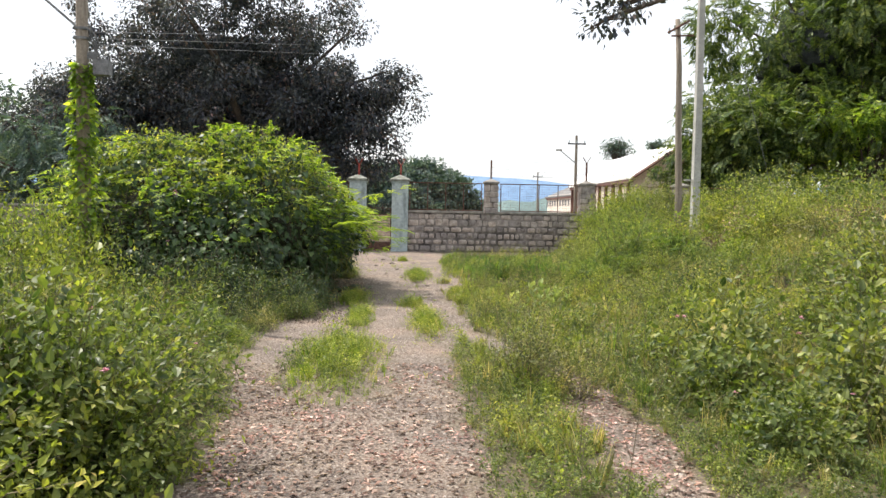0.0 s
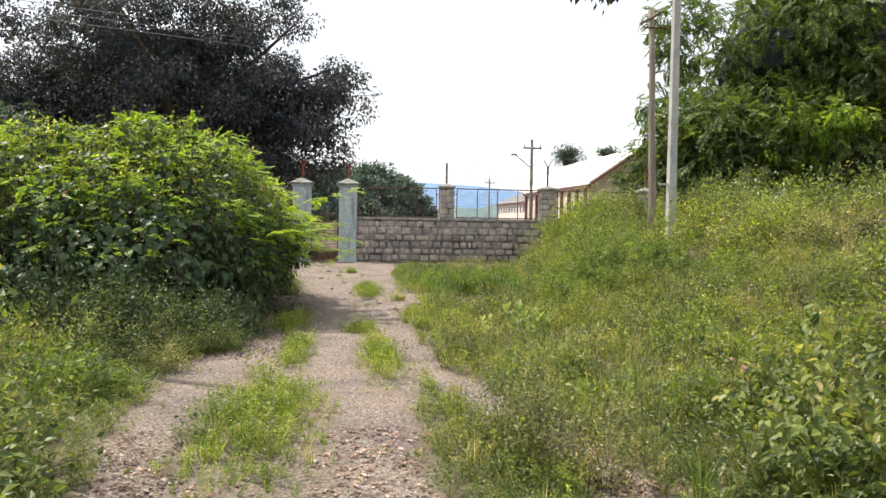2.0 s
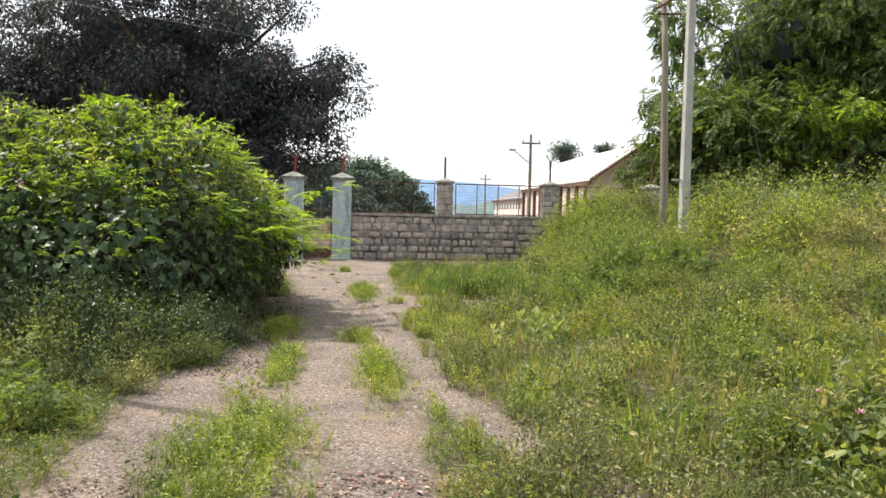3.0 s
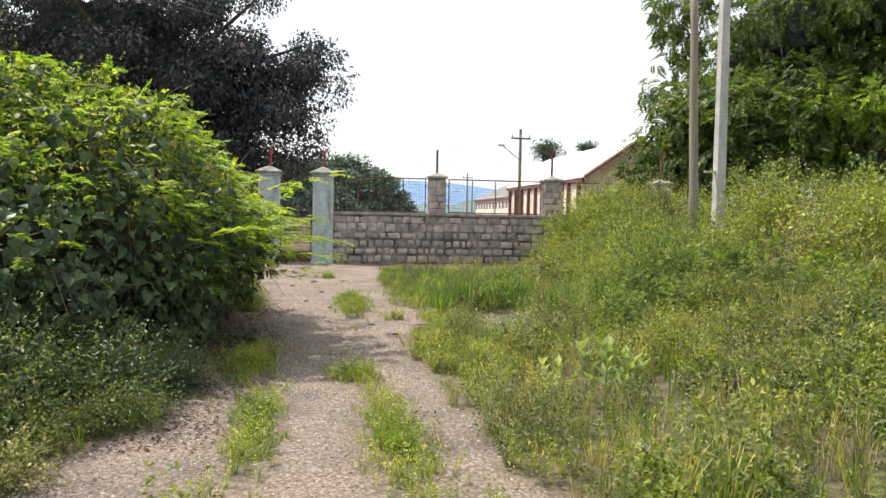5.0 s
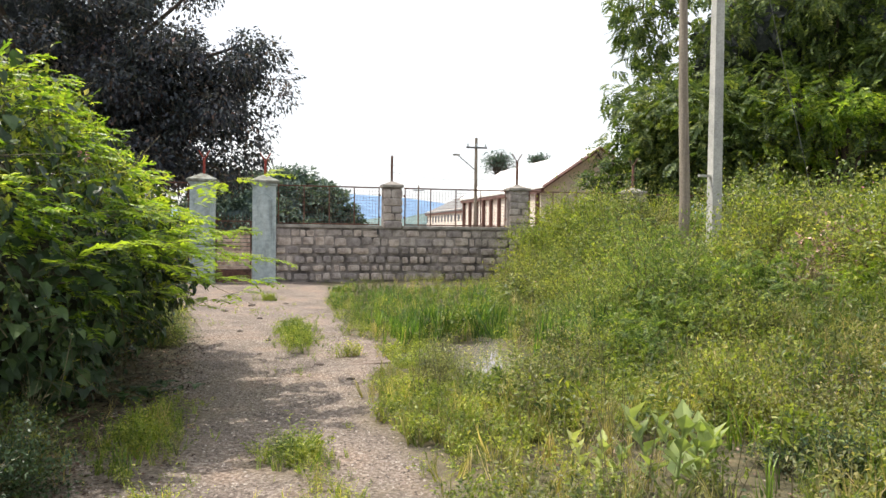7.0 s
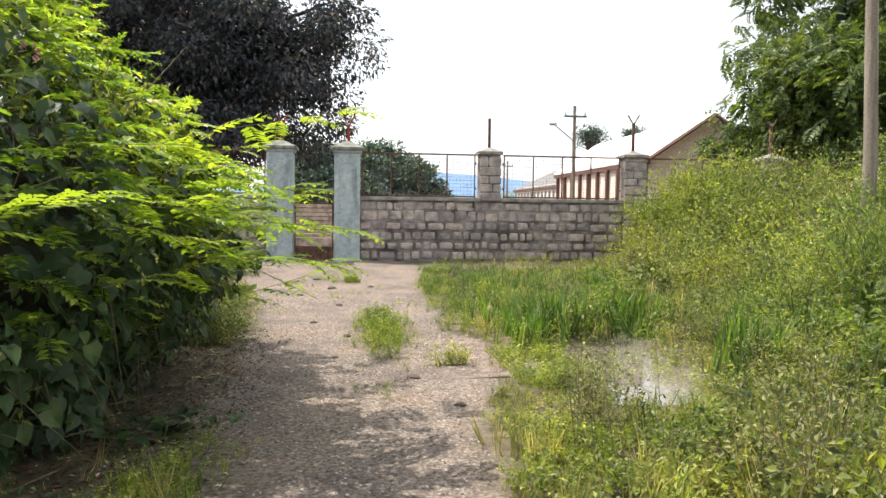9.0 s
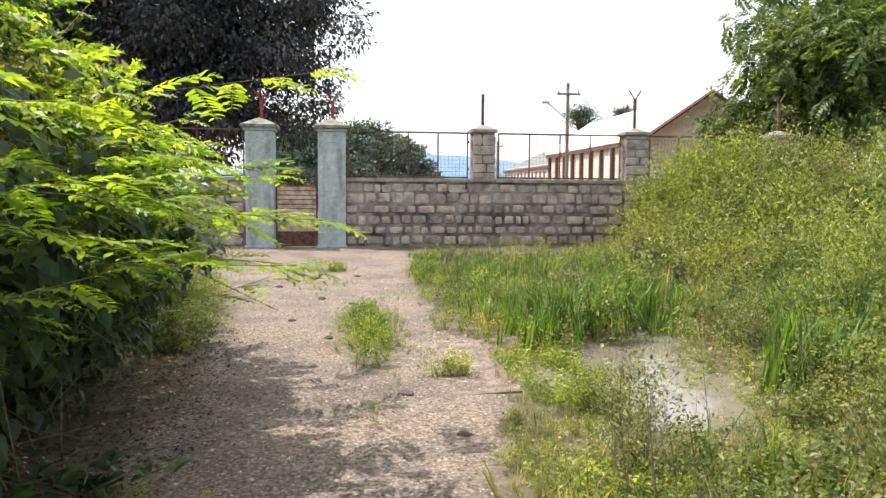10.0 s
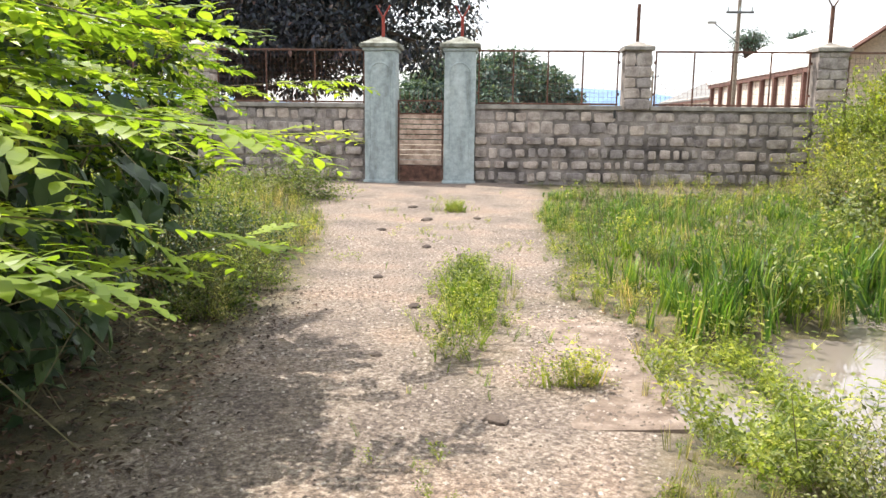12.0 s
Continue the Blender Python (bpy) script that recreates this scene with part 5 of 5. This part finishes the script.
scatter(crowd(12, (0, 2, 5), 2.4, 3.8, -9, -2.5, 0.6, 0.95))
scatter(crowd(5, (0, 5, 5), 4.3, 5.2, -2.4, -1.0, 1.1, 1.4, 1.1))
# tall herbs at the left of the start
scatter(crowd(8, (2, 0), -7.6, -5.3, -25.6, -22.0, 1.2, 1.4, 1.2))
scatter(crowd(9, (6,), 2.5, 8.0, -16, -3, 0.9, 1.5))
scatter(crowd(9, (1, 5, 2), -5.5, -4.8, -25.0, -21.6, 0.8, 1.1, 1.15))
scatter(crowd(12, (2, 0, 5), -9.5, -5.9, -22.0, -18.3, 0.6, 0.85, 1.0))
scatter(crowd(10, (2, 2, 1), 8.0, 14.0, -8.0, -1.5, 1.5, 1.9, 1.0))
scatter([(5, -8.0, -16.7, 1.25, 1.5), (5, -7.5, -17.6, 1.1, 1.4), (5, -8.8, -17.2, 1.3, 1.5), (3, -9.4, -16.4, 1.4, 1.4), (5, -8.6, -18.2, 1.0, 1.3)])
scatter(crowd(7, (1, 2, 0), -12, -9.0, -17, -9, 1.0, 1.5, 1.1))
scatter(crowd(8, (1, 2, 2), -9.5, -5.4, -8.6, -1.2, 0.7, 1.2))
# Undergrowth whose dark leaf colour stands in for the mound's shade.
DARK = shrub(0.75, 0.75, 0.95, 110, 34, LEAF, 0.05, LEAF_DARK_SHADED, "dense undergrowth at the foot of the mound, coloured dark for shade")
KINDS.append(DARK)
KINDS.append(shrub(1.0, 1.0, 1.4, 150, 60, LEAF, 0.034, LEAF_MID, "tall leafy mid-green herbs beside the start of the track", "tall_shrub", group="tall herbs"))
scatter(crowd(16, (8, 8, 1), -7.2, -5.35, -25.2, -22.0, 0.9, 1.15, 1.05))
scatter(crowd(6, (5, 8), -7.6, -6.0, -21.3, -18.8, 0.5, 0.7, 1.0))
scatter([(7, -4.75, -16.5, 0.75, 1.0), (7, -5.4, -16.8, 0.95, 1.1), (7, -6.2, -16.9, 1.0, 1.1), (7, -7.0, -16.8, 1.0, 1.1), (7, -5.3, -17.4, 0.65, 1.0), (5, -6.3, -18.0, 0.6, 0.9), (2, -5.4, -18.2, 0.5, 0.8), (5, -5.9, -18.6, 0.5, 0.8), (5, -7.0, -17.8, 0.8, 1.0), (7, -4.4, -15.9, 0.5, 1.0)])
scatter([(2, -4.55, -16.9, 0.5, 0.9), (0, -4.9, -18.0, 0.5, 0.9), (2, -5.7, -17.8, 0.75, 1.0), (2, -4.85, -16.2, 0.65, 1.0), (2, -5.4, -16.8, 0.85, 1.0), (0, -6.2, -17.1, 0.8, 1.0), (2, -5.1, -17.4, 0.5, 0.9), (2, -4.6, -15.5, 0.5, 1.0)])
scatter([(5, 2.7, -9.4, 0.95, 1.1), (5, 3.3, -8.4, 1.1, 1.1), (5, 2.6, -7.6, 0.8, 1.0), (5, 3.4, -10.4, 1.1, 1.15), (0, 3.9, -9.2, 1.1, 1.1)])
scatter([(3, 2.0, -11.2, 1.0, 1.25), (3, 2.9, -12.6, 1.0, 1.1), (3, 0.9, -13.0, 0.7, 1.0), (3, 1.0, -11.9, 0.7, 0.9), (2, 1.6, -11.2, 0.8, 0.9), (5, 0.5, -12.6, 0.7, 0.9), (3, 1.5, -12.5, 0.8, 1.0), (5, 2.1, -10.7, 0.9, 1.0), (3, -5.3, -19.2, 0.6, 1.0), (3, 5.6, -6.5, 0.9, 1.2)])
scatter([(1, -0.3, -22.0, 0.95, 1.15), (1, 0.5, -22.6, 1.05, 1.2), (1, 0.2, -20.8, 0.9, 1.1), (2, 1.2, -21.8, 1.1, 1.1), (1, -0.5, -23.3, 0.7, 1.0)])
scatter([(4, -2.0, -20.9, 0.8, 0.9), (4, -1.6, -20.4, 0.8, 0.8), (4, -1.9, -21.3, 1.0, 1.0), (4, -1.7, -20.8, 0.9, 1.1), (4, -1.5, -21.7, 0.8, 1.0), (4, -1.9, -17.5, 0.7, 1.0), (4, -0.9, -14.8, 1.0, 1.0), (4, -0.1, -13.5, 0.9, 1.0), (4, -1.45, -13.5, 0.8, 1.0)])
scatter([(0, 4.5, -8.7, 0.9, 1.0), (5, 5.0, -9.2, 0.9, 1.0), (2, 4.1, -8.5, 0.8, 1.0), (0, 5.6, -9.0, 1.0, 1.0), (5, 3.7, -9.0, 0.8, 1.0)])
KINDS.append(shrub(0.8, 0.8, 1.0, 170, 66, SLIM, 0.045, FINE_GREEN, "tall dome of fine thread-leaved green herb", "tall_herb", group="tall herbs"))
KINDS.append(shrub(0.55, 0.55, 0.9, 34, 8, SMALL_FROND, 0.17, LEAF_SUN, "young bright yellow-green plant with feathery leaves"))
scatter([(9, 1.9, -11.5, 1.35, 1.15), (9, 1.3, -11.1, 0.9, 1.1), (9, 2.6, -10.8, 1.1, 1.1), (10, 2.75, -12.0, 0.9, 1.1), (10, 3.1, -11.6, 0.8, 1.1), (10, 2.3, -13.4, 0.5, 0.8), (10, 4.0, -12.6, 0.6, 0.9),
         (6, 6.5, -13.0, 1.3, 1.1), (6, 7.3, -12.3, 1.4, 1.1), (6, 5.8, -12.4, 1.0, 1.0), (6, 6.9, -11.5, 1.3, 1.1), (6, -0.9, -14.2, 0.7, 0.8), (6, 1.5, -15.0, 0.8, 0.8), (6, 2.8, -16.0, 0.9, 0.9)])
scatter([(5, 0.7, -11.9, 0.5, 1.0), (4, 0.5, -10.9, 0.8, 0.9), (0, 0.9, -10.3, 0.5, 0.9), (6, 0.6, -9.9, 0.5, 0.9), (5, 1.2, -11.2, 0.6, 1.0), (6, 1.1, -12.3, 0.5, 1.0), (4, 0.2, -12.4, 0.8, 0.8), (5, 0.3, -12.9, 0.5, 0.8), (4, -1.2, -12.6, 0.7, 0.8), (1, -0.2, -12.9, 0.4, 0.8)])
scatter([(3, 2.2, -11.6, 0.9, 1.15), (3, 2.9, -11.0, 0.9, 1.1), (3, 1.7, -12.0, 0.8, 1.0)])
scatter(crowd(24, (7, 1, 2, 7), 0.2, 8.0, -19, -3.5, 0.45, 0.85, 0.9))
scatter(crowd(16, (3, 5, 3), 0.0, 7.5, -18, -5, 0.4, 0.7, 0.9))
scatter(crowd(12, (7, 1), -0.8, 2.2, -23.5, -14.5, 0.3, 0.55, 0.9))
scatter([(1, -4.35, -10.2, 0.45, 1.0), (2, -4.4, -9.4, 0.5, 1.0), (7, -4.65, -8.6, 0.6, 1.0), (7, -4.9, -9.6, 0.75, 1.0), (2, -5.0, -8.2, 0.8, 1.0), (0, -4.6, -7.8, 0.5, 1.0),
         (4, -4.25, -10.4, 0.6, 0.9), (4, -4.4, -9.0, 0.6, 0.9)])
vine = thing("creeper", (-7.78, -16.4, -0.05), "bright green creeper climbing a utility pole", "creeper")
z = 0.5 + 3.15 * RNG.uniform(0, 1, 900) ** 0.8
a = RNG.uniform(0, 6.28, 900)
r = 0.1 + RNG.uniform(0.0, 0.24, 900) * (1.2 - z / 3.7) * (0.7 + 0.5 * np.sin(z * 5))
at = np.stack([r * np.cos(a), r * np.sin(a), z], -1)
raw_part("leaves", stamp(HEART, facing(unit(at * (1, 1, 0)) - (0, 0, 0.4) + RNG.normal(0, 0.4, at.shape), 0.09 * RNG.uniform(0.5, 1.4, 900), unit(at * (1, 1, 0)) + (0, 0, 0.6)), at), LEAF_BRIGHT, vine)
raw_part("brushwood", twig_geo(at[:60] * (0.4, 0.4, 1), at[:60] * (0.5, 0.5, 1) + (0, 0, 0.5), np.full(60, 0.008)), STEM, vine)

for k in KINDS:
    for o in [*k.children_recursive, k]:
        bpy.data.objects.remove(o)

# herbs standing in the puddle and between it and the slab
x, y = RNG.uniform(-1.62, -1.0, 260), RNG.uniform(-12.5, -10.5, 260)
ok = np.hypot((x + 1.3) / 0.34, (y + 11.6) / 1.1) + 0.25 * wobble(x, y, 2.7, 1) < 1
x, y = x[ok], y[ok]
stuff("bank_herbs", planted(CUSHIONS, x, y, RNG.uniform(0.13, 0.26, len(x)), None, 0.3), LEAF_LIME, "broad-leaved bright herbs on the muddy edge of the puddle")
x, y = field(2300, -1.6, 2.2, -12.9, -9.1)
ok = (pool(x, y) > 0.05) & ((wobble(x, y, 1.7, 2) > np.interp(x, (-1.2, 0.1), (0.45, -0.2))) | ((abs(x + 1.3) < 0.2) & (wobble(x, y, 2.3, 1) > -0.5)))
x, y = x[ok], y[ok]
stuff("water_herbs", planted(SPRIGS + WISPS + HAY, x, y, RNG.uniform(0.16, 0.4, len(x)), None, 0.35), LEAF_LIME, "thin leafy herbs standing in the muddy puddle")

# milkweed with big pale leaves
BIG = (LEAF[0] * (1.15, 1, 1.4), LEAF[1])
def milkweed(x, y, s):
    t = thing("milkweed", (x, y, float(height(x, y)) - 0.02), "milkweed plant with large pale pointed leaves in the grass", "plant", "milkweeds")
    for k in range(3):
        a = k * 2.2
        foot = np.array([0.04 * math.cos(a), 0.04 * math.sin(a), 0])
        tip = np.array([0.28 * math.cos(a), 0.28 * math.sin(a), 0.42 + 0.08 * k]) * s
        bar("stem", foot, tip, 0.008, MILK, t, 5)
        for j in range(10):
            f = 0.3 + 0.075 * j
            b = a + (j // 2) * 1.57 + (j % 2) * 3.14
            way = np.array([[math.cos(b), math.sin(b), 0.9 + 0.14 * j]])
            raw_part("leaf", stamp(BIG, facing(way, 0.17 * s, None, np.array([0.3])), (foot * (1 - f) + tip * f)[None]), MILK, t)
    return t


MILK = foliage("milkweed_leaf", [(0, (0.19, 0.25, 0.09)), (1, (0.34, 0.4, 0.17))], 0.5, 0.3)
milkweed(-0.86, -16.6, 0.9)
milkweed(-1.18, -16.35, 0.6)
milkweed(-0.6, -16.35, 0.7)

# fallen branch and vine at the foot of the mound
t = thing("fallen_branch", (-4.0, -13.5, -0.05), "green leafy branch fallen at the foot of the mound", "branch")
tip = RNG.normal(0, 0.2, (14, 3)) * (1.4, 1, 0) + (0, 0, 0.1)
raw_part("brushwood", twig_geo(tip * 0.1, tip, np.full(14, 0.006)), STEM, t)
at = np.repeat(tip, 5, 0) * RNG.uniform(0.3, 1.1, (70, 1))
raw_part("leaves", stamp(HEART, facing(RNG.normal(0, 1, (70, 3)) * (1, 1, 0.2), RNG.uniform(0.05, 0.11, 70)), at), LEAF_DARK_SHADED, t)
for k, (a, b) in enumerate((((-4.9, -14.3, 0.02), (-4.35, -13.6, 0.05)), ((-4.8, -13.2, 0.0), (-4.2, -12.7, 0.02)), ((-4.6, -14.8, 0.0), (-4.3, -14.2, 0.03)))):
    b0 = thing("dry_stick", a, "dry brown stick lying at the foot of the mound", "stick", "dry sticks")
    d = Vector(b) - Vector(a)
    bar("stick", (0, 0, 0), d, 0.003, STEM, b0, 5)

# clods on the track
def clod(x, y, r):
    bm = bmesh.new()
    bmesh.ops.create_icosphere(bm, subdivisions=2, radius=r)
    for v in bm.verts:
        k = 1 + 0.3 * noise.noise(v.co * (1.5 / r) + Vector((x * 7, y * 5, 0)))
        v.co = (v.co.x * k * 1.3, v.co.y * k, max(v.co.z * k * 0.5, -r * 0.2))
    c = new("clod")
    c.matrix_world = pose(x, y, float(height(x, y)) + 0.003, 0, 0, x * 90)
    tagged(c, "small dark clod of earth lying on the gravel track", "clod", "clods on the track")
    part("lump", bm, CLOD, c)


CLOD = surface("dark_earth", [(0.3, (0.05, 0.035, 0.03)), (0.7, (0.13, 0.1, 0.08))], 8, 60, 0.6, 0.95)
for x, y, r in ((-3.3, -5.2, 0.07), (-3.13, -7.3, 0.05), (-2.45, -11.9, 0.05), (-2.75, -7.8, 0.05), (-3.6, -4.0, 0.06), (-3.0, -9.9, 0.045), (-2.2, -12.8, 0.035), (-3.4, -8.9, 0.04), (-3.75, -6.2, 0.05), (-2.0, -14.5, 0.03), (-2.65, -5.0, 0.05), (-3.1, -11.0, 0.03)):
    clod(x, y, r)

# ---- gravel and litter ----
def on_slab(x, y):
    """The top of the slab where it lies, else the ground."""
    top = -0.045 - 0.05 * (-1.66 - x)
    return np.where((x > -2.28) & (x < -1.68) & (y > -11.96) & (y < -10.27), np.maximum(height(x, y), top), height(x, y))


OCTA = (np.array([(1, 0, 0), (0, 0.8, 0), (-0.9, 0.1, 0), (0.1, -0.9, 0), (0.1, 0.1, 0.6)]), np.array([(0, 1, 4), (1, 2, 4), (2, 3, 4), (3, 0, 4)]))
x, y = field(90000, -6, -0.8, -25, -6)
ok = (pathness(x, y) > 0.4) & (RNG.uniform(0, 1, len(x)) < np.where(y < -9, 1.0, 0.45))
x, y = x[ok], y[ok]
stuff("gravel", stamp(OCTA, upright(len(x), RNG.uniform(0.005, 0.016, len(x)) * np.where(RNG.uniform(0, 1, len(x)) < 0.03, 1.5, 1), 0.1), np.stack([x, y, on_slab(x, y) - 0.001], -1)), PEBBLE, "loose pinkish-brown stone chips on the track", "gravel")
x, y = field(12000, -4.6, -0.9, -25.0, -20.3)
ok = (pathness(x, y) > 0.3) | (RNG.uniform(0, 1, len(x)) < 0.2)
x, y = x[ok], y[ok]
a = RNG.uniform(0, 6.28, len(x))
stuff("leaf_litter", stamp(LEAF, facing(np.stack([np.cos(a), np.sin(a), RNG.normal(0, 0.25, len(x))], -1), RNG.uniform(0.02, 0.058, len(x))), np.stack([x, y, height(x, y) + 0.012], -1)), LITTER, "dry brown fallen leaves on the gravel", "leaves")
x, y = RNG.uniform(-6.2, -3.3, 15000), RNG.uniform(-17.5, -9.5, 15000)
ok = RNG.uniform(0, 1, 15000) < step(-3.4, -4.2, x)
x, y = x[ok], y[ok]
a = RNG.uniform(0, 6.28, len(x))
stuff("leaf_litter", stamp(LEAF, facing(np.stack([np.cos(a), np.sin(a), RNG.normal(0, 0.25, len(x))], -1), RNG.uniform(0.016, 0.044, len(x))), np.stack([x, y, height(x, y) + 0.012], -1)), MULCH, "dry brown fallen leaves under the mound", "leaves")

# ---- the stones of the wall ----
def course(parent, x0, x1):
    z = -0.12
    for h in (0.2, 0.24, 0.22, 0.25, 0.23, 0.25, 0.24):
        x = x0 + 0.004
        while x < x1 - 0.02:
            w = min(RNG.choice((0.18, 0.24, 0.28, 0.34, 0.42)) * RNG.uniform(0.85, 1.15), x1 - x)
            if x1 - x - w < 0.16:
                w = x1 - x
            j = RNG.uniform(0.03, 0.075) if z < 0.9 else RNG.uniform(0.012, 0.04)
            top = min(h, 1.49 - z)
            stone(parent, (x, 0.03, z + j / 2 + RNG.normal(0, 0.008)), (w - j, RNG.uniform(0.025, 0.055) if z < 0.9 else RNG.uniform(0.006, 0.022), (top - j) * RNG.uniform(0.86, 1.0)))
            x += w
        z += h


course(WALLS[0], -2.80, 3.62)
course(WALLS[1], 4.22, 7.0)
course(WALLS[2], -9.4, -4.95)
